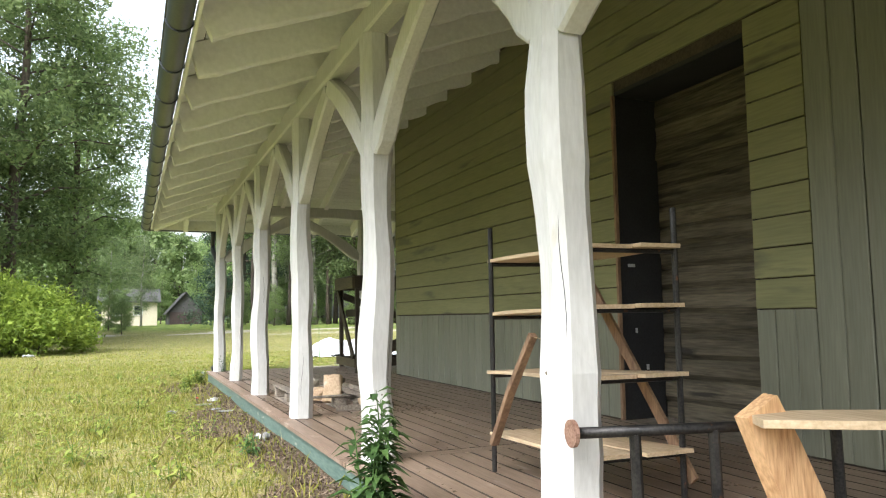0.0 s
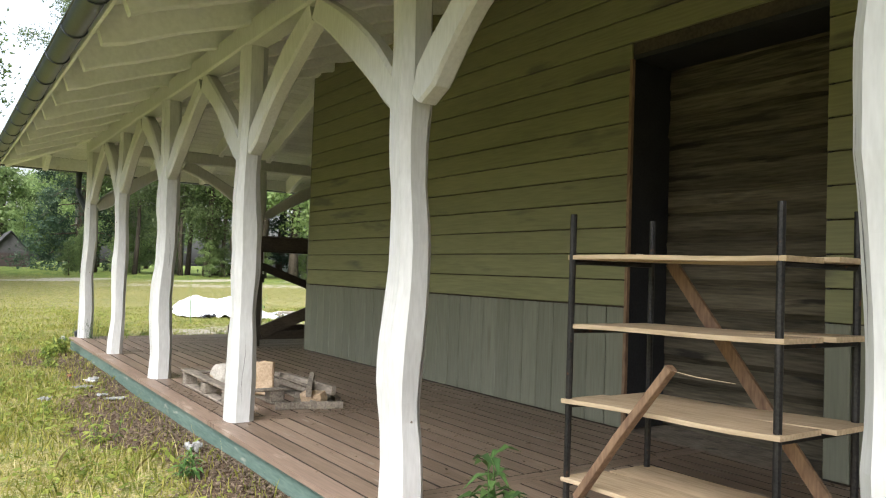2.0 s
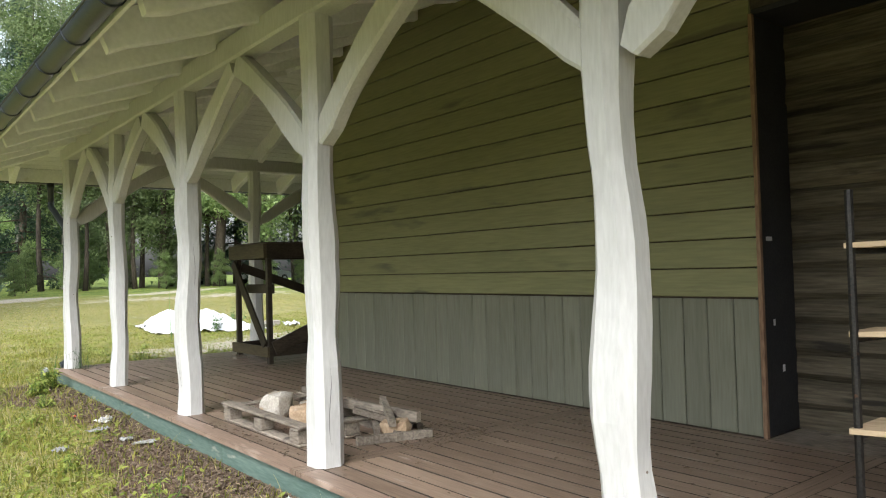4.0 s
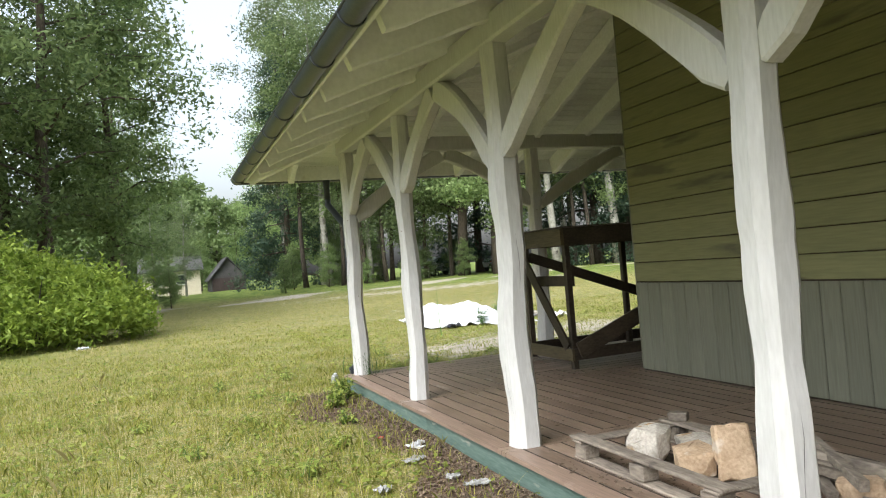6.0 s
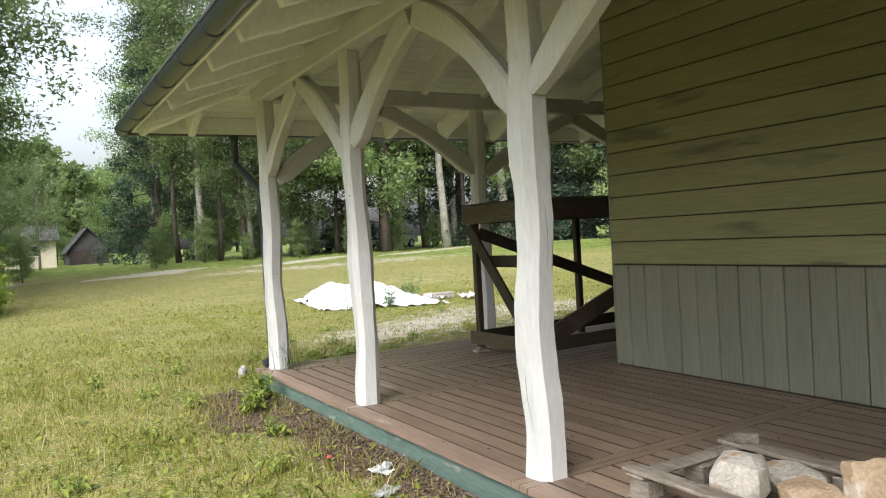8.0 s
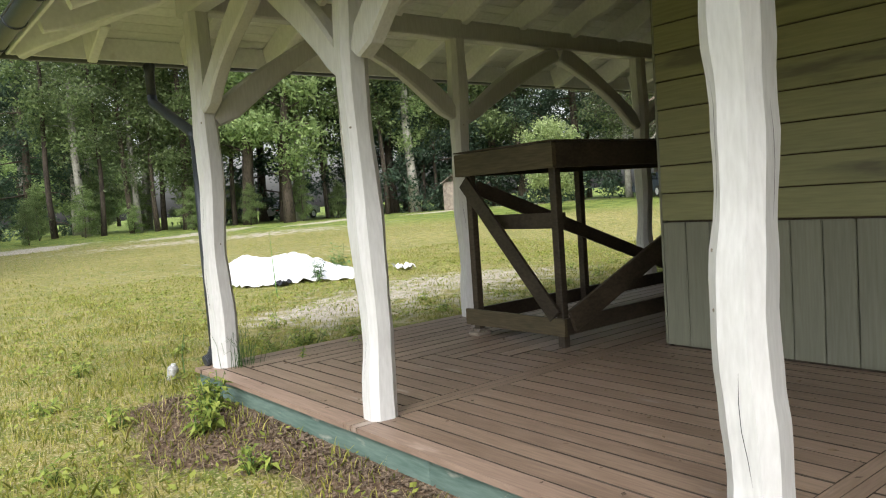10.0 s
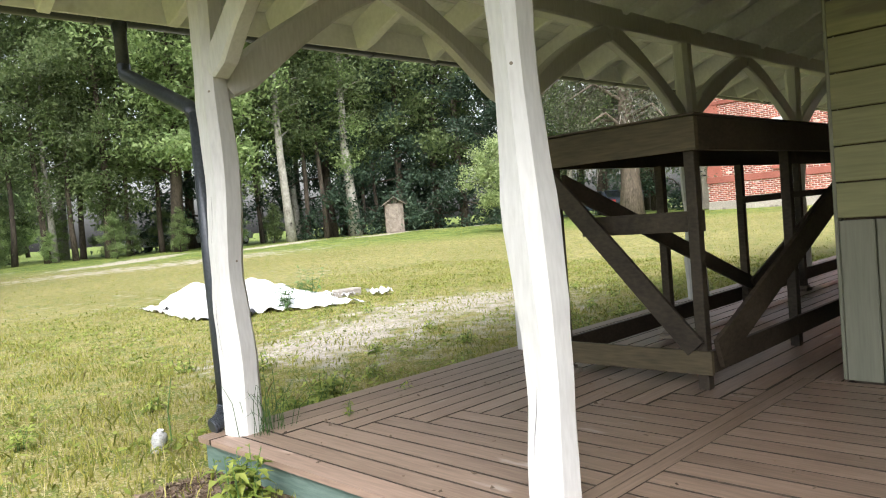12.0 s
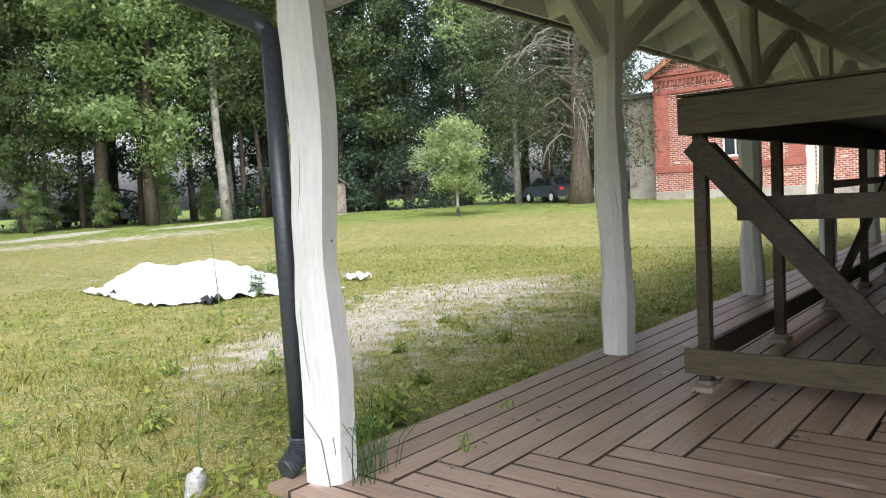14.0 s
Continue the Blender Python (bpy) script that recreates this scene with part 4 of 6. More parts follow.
# chips and dry leaves on the deck
def chips(x0, x1, y0, y1, count, seed, z, name, label, mat, size=0.014):
    r = np.random.RandomState(seed)
    px, py = x0 + (x1 - x0) * r.rand(count), y0 + (y1 - y0) * r.rand(count)
    a, sz = r.rand(count) * 6.283, size * (0.5 + r.rand(count))
    v = np.empty((count, 4, 3))
    for j, (u, w) in enumerate(((-1, 0), (0, -0.5), (1, 0), (0, 0.5))):
        ox, oy = u * np.cos(a) - w * np.sin(a), u * np.sin(a) + w * np.cos(a)
        v[:, j] = np.stack([px + sz * ox, py + sz * oy, z + 0.003 + sz * 0.5 * r.rand(count)], 1)
    tagged(new(name, fast_mesh(name, v.reshape(-1, 3), np.arange(count * 4).reshape(-1, 4), mat)), label, name.replace("_", " "), kind="stuff")


chips(1.95, 2.75, 6.95, 7.6, 420, 21, DZ, "wood_chips", "dry bark and wood chips on the deck", LITTER)
chips(1.22, 1.75, 7.4, 9.0, 420, 22, DZ, "wood_chips", "dry bark crumbs beside the pallet", LITTER)
chips(1.2, 3.9, 3.0, 14.4, 420, 23, DZ, "dry_leaves", "scattered dry leaves on the deck boards", LITTER, 0.018)

# long dark counter frame on the end deck
stall = thing("counter_frame", (3.4, 12.9, DZ), "long dark-stained timber counter frame with diagonal braces", "counter frame")


def tb(name, p, q, w, h, side=(0, 0, 1), mat=DARKWOOD, label=""):
    part(name, from_bm(name, bar(bmesh.new(), p, q, w, h, side, 0.06), mat), stall, label)


FRONT, REAR, LEGS = 12.37, 13.41, (3.42, 4.92, 6.50, 8.05, 9.60)
for x in LEGS:
    tb("leg", (x, FRONT, DZ), (x, FRONT, 1.77), 0.07, 0.07, (1, 0, 0))
    tb("leg", (x, REAR, DZ + 0.06), (x, REAR, 1.77), 0.07, 0.07, (1, 0, 0))
    part("foot_pad", box_mesh("foot_pad", x - 0.09, x + 0.09, REAR - 0.06, REAR + 0.06, DZ, DZ + 0.035, OLDWOOD), stall)
    part("foot_block", box_mesh("foot_block", x - 0.05, x + 0.05, REAR - 0.05, REAR + 0.05, DZ + 0.036, DZ + 0.06, OLDWOOD), stall)
tb("apron", (3.36, FRONT - 0.062, 1.872), (9.66, FRONT - 0.062, 1.872), 0.205, 0.045)
tb("apron", (3.36, REAR + 0.062, 1.872), (9.66, REAR + 0.062, 1.872), 0.205, 0.045)
tb("apron", (3.335, FRONT - 0.085, 1.87), (3.335, REAR + 0.085, 1.87), 0.20, 0.045, mat=STALLEND, label="brown end board of the counter")
tb("apron", (9.685, FRONT - 0.085, 1.87), (9.685, REAR + 0.085, 1.87), 0.20, 0.045)
part("counter_top", box_mesh("counter_top", 3.31, 9.71, FRONT - 0.09, REAR + 0.09, 1.978, 1.992, DARKWOOD), stall)
for yy, nm in ((FRONT - 0.052, "bottom_rail"), (REAR + 0.052, "bottom_rail")):
    tb(nm, (3.36, yy, 0.475), (9.66, yy, 0.475), 0.135, 0.03)
tb("bottom_rail", (3.362, FRONT - 0.08, 0.475), (3.362, REAR + 0.10, 0.475), 0.145, 0.032, mat=STALLEND, label="greyed bottom rail of the end face")
tb("mid_rail", (3.475, FRONT - 0.03, 1.34), (3.475, REAR - 0.18, 1.34), 0.13, 0.032)
tb("mid_rail", (6.45, REAR - 0.052, 1.42), (9.66, REAR - 0.052, 1.42), 0.07, 0.03)
tb("brace", (3.355, FRONT + 0.02, 0.56), (3.355, REAR + 0.02, 1.72), 0.135, 0.03)
tb("brace", (3.44, FRONT - 0.085, 0.52), (6.55, FRONT - 0.085, 1.72), 0.19, 0.032)
tb("brace", (6.60, FRONT - 0.085, 1.70), (9.60, FRONT - 0.085, 0.55), 0.15, 0.032)
tb("brace", (3.44, REAR - 0.055, 1.66), (6.55, REAR - 0.055, 0.56), 0.13, 0.032)
tb("brace", (6.45, REAR - 0.09, 0.56), (9.55, REAR - 0.09, 1.66), 0.13, 0.032)

# ---- plants by the deck ----


def leaf_verts(base, direction, length, width, droop, r):
    """A folded, pointed leaf of four triangles."""
    d = Vector(direction).normalized()
    s = d.cross(Vector((0, 0, 1)))
    s = (s if s.length > 0.05 else Vector((1, 0, 0))).normalized()
    b = Vector(base)
    mid = b + d * length * 0.5
    tip = b + d * length - Vector((0, 0, droop * length))
    return [b, mid + s * width / 2 + Vector((0, 0, width * 0.15)), tip, mid - s * width / 2 + Vector((0, 0, width * 0.15)), mid - Vector((0, 0, 0.1 * width))]


def weed(name, at, height, stems, leaves, leaf, seed, label, mat=LEAF_WEED, spread=0.3, ratio=0.3):
    r = random.Random(seed)
    ob = thing(name, at, label, "weed")
    lv, lf = [], []
    for s in range(stems):
        a = r.random() * 6.283
        h = height * (0.6 + 0.45 * r.random())
        top = Vector((at[0] + math.cos(a) * spread * r.random() * h, at[1] + math.sin(a) * spread * r.random() * h, at[2] + h))
        base = Vector((at[0] + 0.05 * math.cos(a), at[1] + 0.05 * math.sin(a), at[2] - 0.02))
        mid = base.lerp(top, 0.5) + Vector((r.uniform(-0.03, 0.03), r.uniform(-0.03, 0.03), 0))
        part("stem", from_bm("stem", tube(bmesh.new(), [base, mid, top], [0.008 * height + 0.002, 0.005 * height + 0.002, 0.002], 5), LEAF_WEED), ob)
        for k in range(leaves):
            t = 0.15 + 0.85 * (k + r.random()) / leaves
            p = base.lerp(mid, t * 2) if t < 0.5 else mid.lerp(top, t * 2 - 1)
            b = k * 2.4 + r.random()
            e = r.uniform(-0.2, 0.7)
            dirn = (math.cos(b), math.sin(b), e)
            i0 = len(lv)
            ln = leaf * (0.6 + 0.7 * r.random()) * (1.15 - 0.5 * t)
            lv += leaf_verts(p, dirn, ln, ln * ratio, 0.35, r)
            lf += [(i0, i0 + 1, i0 + 4), (i0 + 1, i0 + 2, i0 + 4), (i0 + 2, i0 + 3, i0 + 4), (i0 + 3, i0, i0 + 4)]
    tagged(part("leaves", fast_mesh("leaves", np.array([tuple(v) for v in lv]), lf, mat), ob), kind="stuff")
    return ob


weed("weed", (0.90, 3.42, gz(0.9, 3.42)), 0.76, 8, 40, 0.17, 2, "tall dark green leafy weed at the deck edge", spread=0.22)
weed("weed", (0.72, 6.3, gz(0.72, 6.3)), 0.22, 6, 9, 0.10, 3, "low green weed in the litter strip")
weed("weed", (0.60, 12.15, gz(0.6, 12.15)), 0.17, 9, 6, 0.10, 4, "broad-leaved low weed beside the deck", LEAF_MEADOW, 0.9, 0.35)
weed("weed", (0.88, 13.55, gz(0.88, 13.55)), 0.30, 16, 9, 0.12, 5, "broad-leaved weeds near the deck corner", LEAF_MEADOW, 0.7, 0.4)
weed("weed", (0.68, 13.15, gz(0.68, 13.15)), 0.24, 12, 8, 0.12, 25, "broad-leaved weeds near the deck corner", LEAF_MEADOW, 0.8, 0.4)
weed("weed", (2.5, 15.1, gz(2.5, 15.1)), 0.30, 18, 10, 0.10, 6, "bright green weed patch beyond the deck", LEAF_MEADOW, 1.2, 0.6)
weed("weed", (2.1, 14.9, gz(2.1, 14.9)), 0.26, 14, 10, 0.10, 7, "bright green weed patch beyond the deck", LEAF_MEADOW, 1.2, 0.6)
weed("weed", (6.9, 21.8, gz(6.9, 21.8)), 0.75, 9, 18, 0.16, 8, "leafy weed in front of the white sheet", spread=0.5)
weed("weed", (1.35, 15.3, gz(1.35, 15.3)), 0.62, 1, 12, 0.03, 9, "thin dry flower stalk by the downpipe", LITTER, 0.1)
weed("weed", (6.2, 21.5, gz(6.2, 21.5)), 0.5, 7, 16, 0.14, 18, "leafy weed in front of the white sheet", spread=0.5)
weed("weed", (2.55, 14.2, DZ), 0.06, 3, 6, 0.05, 19, "small weed growing between the deck boards", LEAF_BUSH)
weed("weed", (1.9, 14.0, DZ), 0.10, 3, 8, 0.06, 10, "small weed growing between the deck boards", LEAF_BUSH)
weed("weed", (4.6, 20.0, gz(4.6, 20.0)), 1.25, 1, 14, 0.06, 13, "thin tall dry flower stalk", LITTER, 0.15)
for s, (x, y) in enumerate(((0.2, 9.2), (-0.1, 10.6), (-0.5, 8.3), (0.35, 11.4), (-0.9, 11.8), (0.45, 7.6), (-0.3, 13.0), (0.1, 5.8), (0.3, 13.9), (-1.4, 13.4), (0.0, 14.8), (-0.6, 6.8), (3.4, 15.6), (5.0, 15.9), (6.6, 15.8), (4.2, 16.6), (7.6, 16.1), (3.0, 16.9), (5.6, 17.2), (6.4, 19.4), (8.8, 16.4), (3.7, 18.9), (9.4, 17.6), (2.6, 17.8), (5.2, 15.2), (7.1, 15.2), (8.4, 15.4), (1.6, 16.4), (0.6, 16.2), (-0.4, 16.0), (3.9, 15.0), (6.0, 15.1))):
    weed("weed", (x, y, gz(x, y)), 0.12 + 0.05 * (s % 3), 5, 6, 0.11, 40 + s, "low leafy weed in the meadow", LEAF_MEADOW, 1.0, 0.4)
# long grass tuft at the foot of the corner post
r = random.Random(17)
tuft = bmesh.new()
for j in range(34):
    x, y, b, h = 1.40 + r.gauss(0, 0.09), 14.08 + 0.14 * r.random(), r.random() * 6.283, 0.12 + 0.24 * r.random()
    ln = 0.16 * r.random()
    tube(tuft, [(x, y, DZ - 0.01), (x + ln * 0.3 * math.cos(b), y + ln * 0.3 * math.sin(b), DZ + h * 0.65), (x + ln * math.cos(b), y + ln * math.sin(b), DZ + h), (x + ln * 1.6 * math.cos(b), y + ln * 1.6 * math.sin(b), DZ + h * 0.9)],
         [0.0022, 0.0018, 0.0014, 0.0006], 4, False)
tagged(new("grass_tuft", from_bm("grass_tuft", tuft, LEAF_WEED)), "long thin grass tuft at the foot of the corner post", "grass", kind="stuff")


# ---- rubbish ----
def crumple(name, at, size, seed, mat, label, category):
    bm = bmesh.new()
    bmesh.ops.create_grid(bm, x_segments=9, y_segments=9, size=0.5)
    for v in bm.verts:
        p = v.co.copy()
        v.co = Vector((p.x * size[0] * (1 + 0.4 * noise.noise(p * 4 + Vector((seed, 0, 0)))), p.y * size[1] * (1 + 0.4 * noise.noise(p * 4 + Vector((0, seed, 0)))),
                       size[2] * (0.5 + 0.9 * noise.noise(p * 5 + Vector((seed, seed, 0))))))
    bmesh.ops.solidify(bm, geom=bm.faces[:], thickness=0.003)
    lo = min(v.co.z for v in bm.verts)
    for v in bm.verts:
        v.co.z -= lo
    ob = new(name, from_bm(name, bm, mat))
    ob.matrix_basis = pose(at[0], at[1], at[2], 0, 0, seed * 40)
    return tagged(ob, label, category)


for s, (x, y, w, h) in enumerate(((0.72, 10.4, 0.20, 0.12), (0.85, 10.75, 0.18, 0.10), (0.88, 9.5, 0.18, 0.10), (0.80, 9.75, 0.12, 0.10))):
    crumple("plastic_scrap", (x, y, gz(x, y) + 0.01), (w, h, 0.025), 1.0 + s * 1.7, PLASTIC if s == 1 else CLEARISH, "crumpled dirty plastic film scrap in the litter", "rubbish")
crumple("plastic_scrap", (0.28, 9.8, gz(0.28, 9.8) + 0.01), (0.10, 0.10, 0.05), 9.3, CLEARISH, "small crumpled clear plastic cup", "rubbish")
crumple("plastic_scrap", (-3.2, 27.0, gz(-3.2, 27) + 0.03), (0.3, 0.25, 0.1), 3.3, PLASTIC, "white paper scrap on the meadow", "rubbish")
crumple("plastic_scrap", (0.70, 11.3, gz(0.70, 11.3) + 0.006), (0.04, 0.035, 0.02), 5.3, RED, "small red wrapper in the litter", "rubbish")
crumple("plastic_scrap", (0.92, 6.9, gz(0.92, 6.9) + 0.01), (0.10, 0.12, 0.07), 6.1, CLEARISH, "crushed clear bottle beside the deck", "rubbish")


def bottle(at, turn, tilt, label, cap_mat):
    ob = thing("plastic_bottle", (0, 0, 0), label, "bottle")
    prof = [(0.0, 0.028), (0.01, 0.032), (0.05, 0.031), (0.07, 0.028), (0.12, 0.032), (0.16, 0.031), (0.185, 0.026), (0.20, 0.015), (0.205, 0.012)]
    part("body", from_bm("body", tube(bmesh.new(), [(0, 0, z) for z, _ in prof], [q for _, q in prof], 14), CLEARISH, True), ob)
    part("cap", from_bm("cap", tube(bmesh.new(), [(0, 0, 0.205), (0, 0, 0.222)], [0.014, 0.014], 12), cap_mat), ob)
    ob.matrix_basis = pose(at[0], at[1], at[2], tilt, 0, turn) @ Matrix.Diagonal((1.6, 1.6, 0.72, 1))


bottle((1.09, 15.05, gz(1.09, 15.05) - 0.01), 40, 12, "crushed clear plastic bottle standing in the grass", PLASTIC)
crumple("plastic_scrap", (0.88, 10.75, gz(0.88, 10.75) + 0.01), (0.06, 0.12, 0.05), 7.7, PLASTIC, "small white plastic tube in the litter", "rubbish")

# ---- white sheet over a heap ----
bm = bmesh.new()
bmesh.ops.create_grid(bm, x_segments=70, y_segments=44, size=0.5)
for v in bm.verts:
    u, w = v.co.x * 2, v.co.y * 2
    wob = noise.noise(Vector((u * 2, w * 2, 3)))
    edge = max(0.0, 1 - (abs(u) ** 2.4 + abs(w) ** 2.4))
    x = 6.40 + 1.25 * u * (1 + 0.12 * wob) + 0.25 * w
    y = 23.3 + 1.8 * w * (1 + 0.15 * noise.noise(Vector((w * 2, u * 2, 8)))) - 0.75 * u
    h = 0.50 * edge ** 0.8 * (0.75 + 0.45 * noise.noise(Vector((u * 1.8, w * 1.8, 0))) - 0.38 * u) + 0.16 * edge * abs(noise.noise(Vector((u * 3.2, w * 3.2, 7))))
    h += 0.06 * noise.noise(Vector((u * 9, w * 9, 1))) + 0.12 * abs(noise.noise(Vector((u * 4, w * 4, 5))))
    v.co = Vector((x, y, gz(x, y) + 0.02 + max(0.0, h)))
tagged(part("white_tarpaulin", from_bm("white_tarpaulin", bm, PLASTIC)), "crumpled white plastic tarpaulin over a heap on the meadow", "tarpaulin")
crumple("plastic_scrap", (8.3, 21.4, gz(8.3, 21.4) + 0.02), (0.5, 0.3, 0.12), 2.2, PLASTIC, "torn white sheet scrap on the meadow", "rubbish")
rr2 = random.Random(4)
for j in range(6):
    x, y = 7.1 + 1.0 * rr2.random(), 21.7 + 1.1 * rr2.random()
    crumple("plastic_scrap", (x, y, gz(x, y) + 0.02), (0.22 + 0.25 * rr2.random(), 0.18 + 0.2 * rr2.random(), 0.10), 11.0 + j * 1.3, PLASTIC, "torn white sheet scrap beside the tarpaulin", "rubbish")
# dark pieces added to draw the shaded gaps below the tarpaulin's edge
crumple("dark_film", (5.35, 24.0, gz(5.35, 24.0) + 0.02), (0.35, 0.5, 0.16), 4.4, TAR_BLACK, "dark crumpled sheet added as the shade under the white tarpaulin's edge", "film")
crumple("dark_film", (5.55, 21.75, gz(5.55, 21.75) + 0.01), (0.7, 0.3, 0.10), 5.9, TAR_BLACK, "dark crumpled sheet added as the shade under the white tarpaulin's edge", "film")
tagged(part("concrete_block", box_mesh("concrete_block", 7.7, 8.2, 21.85, 22.15, gz(8, 22), gz(8, 22) + 0.16, PLASTER, 0.02)), "grey concrete block by the tarpaulin", "block")

# ---- trees ----
def crown_mesh(name, centres, per, radius, leaf, mat, seed, droop=0.0, flat=0.75):
    """Leaves in clumps round the twig ends: small pointed blades, each its own way."""
    r = np.random.RandomState(seed)
    c = np.repeat(np.asarray(centres), per, 0)
    k = len(c)
    o = r.randn(k, 3) * radius * (0.6, 0.6, 0.6 * flat)
    o[:, 2] -= droop * np.abs(r.randn(k)) * radius
    p = c + o
    nrm = r.randn(k, 3)
    nrm[:, 2] = np.abs(nrm[:, 2]) + 0.25
    nrm /= np.linalg.norm(nrm, axis=1)[:, None]
    t = np.cross(nrm, r.randn(k, 3))
    t /= np.linalg.norm(t, axis=1)[:, None]
    b = np.cross(nrm, t)
    s = (leaf * (0.5 + r.rand(k)))[:, None]
    v = np.empty((k, 3, 3))
    v[:, 0], v[:, 1], v[:, 2] = p - t * s * 0.65 + b * s * 0.30, p - t * s * 0.35 - b * s * 0.42, p + t * s * 0.75
    return fast_mesh(name, v.reshape(-1, 3), np.arange(k * 3).reshape(-1, 3), mat)


def tree(name, label, height, trunk_r, first, reach, clumps, per, leaf, mat, bark, seed, shape="round", droop=0.0, clump_r=0.9, category="tree", dead=0):
    """A tapered, slightly crooked trunk with limbs, and a crown of leaf clumps along the limbs."""
    r = random.Random(seed)
    ob = thing(name, (0, 0, 0), label, category)
    tb_ = bmesh.new()
    lean = (r.uniform(-0.03, 0.03), r.uniform(-0.03, 0.03))

    def axis(z):
        return Vector((lean[0] * z + 0.12 * math.sin(z * 0.5 + seed), lean[1] * z + 0.12 * math.cos(z * 0.43 + seed) - 0.12 * math.cos(seed), z))

    top = height * 0.94
    tube(tb_, [axis(top * k / 9) - Vector((0, 0, 0.2 if k == 0 else 0)) for k in range(10)], [trunk_r * (1.25 if k == 0 else 1) * (1 - 0.92 * k / 9) + 0.02 for k in range(10)], 8)
    centres = []
    limbs = max(10, clumps // 4)
    for k in range(limbs):
        t = (k + r.random()) / limbs
        z = first + (height * 0.96 - first) * t
        if shape == "round":
            span = reach * (math.sin(math.pi * min(1, 0.22 + 0.78 * t)) ** 0.7) * r.uniform(0.6, 1.1)
            liftz = r.uniform(0.05, 0.5)
        elif shape == "cone":
            span = reach * (1 - t) ** 0.85 * r.uniform(0.75, 1.1) + 0.25
            liftz = -0.25 + 0.2 * t
        else:
            span = reach * (0.55 + 0.45 * math.sin(math.pi * t)) * r.uniform(0.5, 1.1)
            liftz = r.uniform(0.1, 0.7)
        a = k * 2.399 + r.uniform(-0.4, 0.4)
        p = axis(z * 0.97)
        q = p + Vector((math.cos(a) * span, math.sin(a) * span, liftz * span))
        m_ = p.lerp(q, 0.5) + Vector((0, 0, 0.08 * span - droop * 0.1 * span))
        q.z -= droop * span * 0.6
        rad = max(0.015, trunk_r * 0.28 * (1 - 0.7 * t))
        tube(tb_, [p, m_, q], [rad, rad * 0.6, 0.01], 5, False)
        n_ = max(2, round(clumps / limbs * (0.5 + span / max(reach, 0.1))))
        for j in range(n_):
            u = 0.30 + 0.75 * (j + r.random()) / n_
            c = (p.lerp(m_, u * 2) if u < 0.5 else m_.lerp(q, u * 2 - 1)) + Vector((r.uniform(-1, 1), r.uniform(-1, 1), r.uniform(-0.5, 0.5))) * 0.22 * span
            centres.append(tuple(c))
    part("trunk", from_bm("trunk", tb_, bark, True), ob)
    part("crown", crown_mesh("crown", centres, per, clump_r, leaf, mat, seed, droop), ob)
    return ob


FOREST = {
    "broad": tree("broadleaf_tree", "tall broadleaf tree with a full green crown", 21, 0.30, 3.4, 5.0, 150, 140, 0.165, LEAF_A, BARK, 1, "round", 0.1, 0.78),
    "broad2": tree("broadleaf_tree", "tall broadleaf tree with low hanging branches", 18, 0.24, 2.8, 4.2, 140, 140, 0.16, LEAF_A, BARK, 2, "tall", 0.35, 0.75),
    "aspen": tree("aspen_tree", "tall pale-barked aspen with an open crown", 24, 0.26, 6.0, 3.4, 110, 115, 0.15, LEAF_B, PALEBARK, 3, "tall", 0.05, 0.9),
    "birch": tree("birch_tree", "birch with light airy drooping foliage", 19, 0.20, 3.0, 3.6, 120, 120, 0.14, LEAF_B, PALEBARK, 4, "tall", 0.5, 0.8),
    "spruce": tree("spruce_tree", "dark dense spruce reaching to the ground", 22, 0.26, 0.8, 3.8, 190, 135, 0.16, LEAF_C, BARK, 5, "cone", 0.25, 0.55),
    "pole": tree("thin_tree", "slim bare-stemmed tree at the edge of the wood", 17, 0.13, 5.0, 2.2, 60, 110, 0.15, LEAF_A, BARK, 16, "tall", 0.3, 0.8),
    "distant": tree("distant_tree", "broadleaf tree in the far distance", 15, 0.25, 1.5, 4.6, 90, 40, 0.5, LEAF_A, BARK, 18, "round", 0.1, 1.1),
    "young": tree("young_tree", "young leafy tree at the edge of the wood", 8, 0.09, 0.5, 2.2, 60, 120, 0.14, LEAF_A, BARK, 6, "round", 0.1, 0.6),
}
# where they stand: the wood's edge, the rows behind it, the trees beyond the bush
STANDS = []
rt = random.Random(5)
for i, (x, y) in enumerate(((32.5, 44.5), (27.2, 46.2), (22.4, 46), (20.5, 49), (17.5, 49.5), (14.5, 51.5), (12, 53), (9.8, 55.5), (18.8, 47.2), (25.5, 50))):
    STANDS.append((("broad2", "aspen", "aspen", "aspen", "broad", "broad2", "birch", "aspen", "broad2", "aspen")[i], x, y))
for i in range(9):
    x = 8 + i * 3.3 + rt.uniform(-0.8, 0.8)
    STANDS.append((("spruce", "birch", "aspen", "broad2")[i % 4], x, 63 - 0.42 * (x - 6) + rt.uniform(-2, 2)))
STANDS += [("spruce", 31, 46), ("spruce", 27.5, 49), ("spruce", 33.5, 43), ("aspen", 30, 50), ("broad", 36, 48), ("spruce", 38, 42), ("broad", 41, 39), ("broad2", 44, 46), ("broad", 39, 36), ("spruce", 41, 33.5), ("broad2", 46, 37), ("birch", 37, 37)]
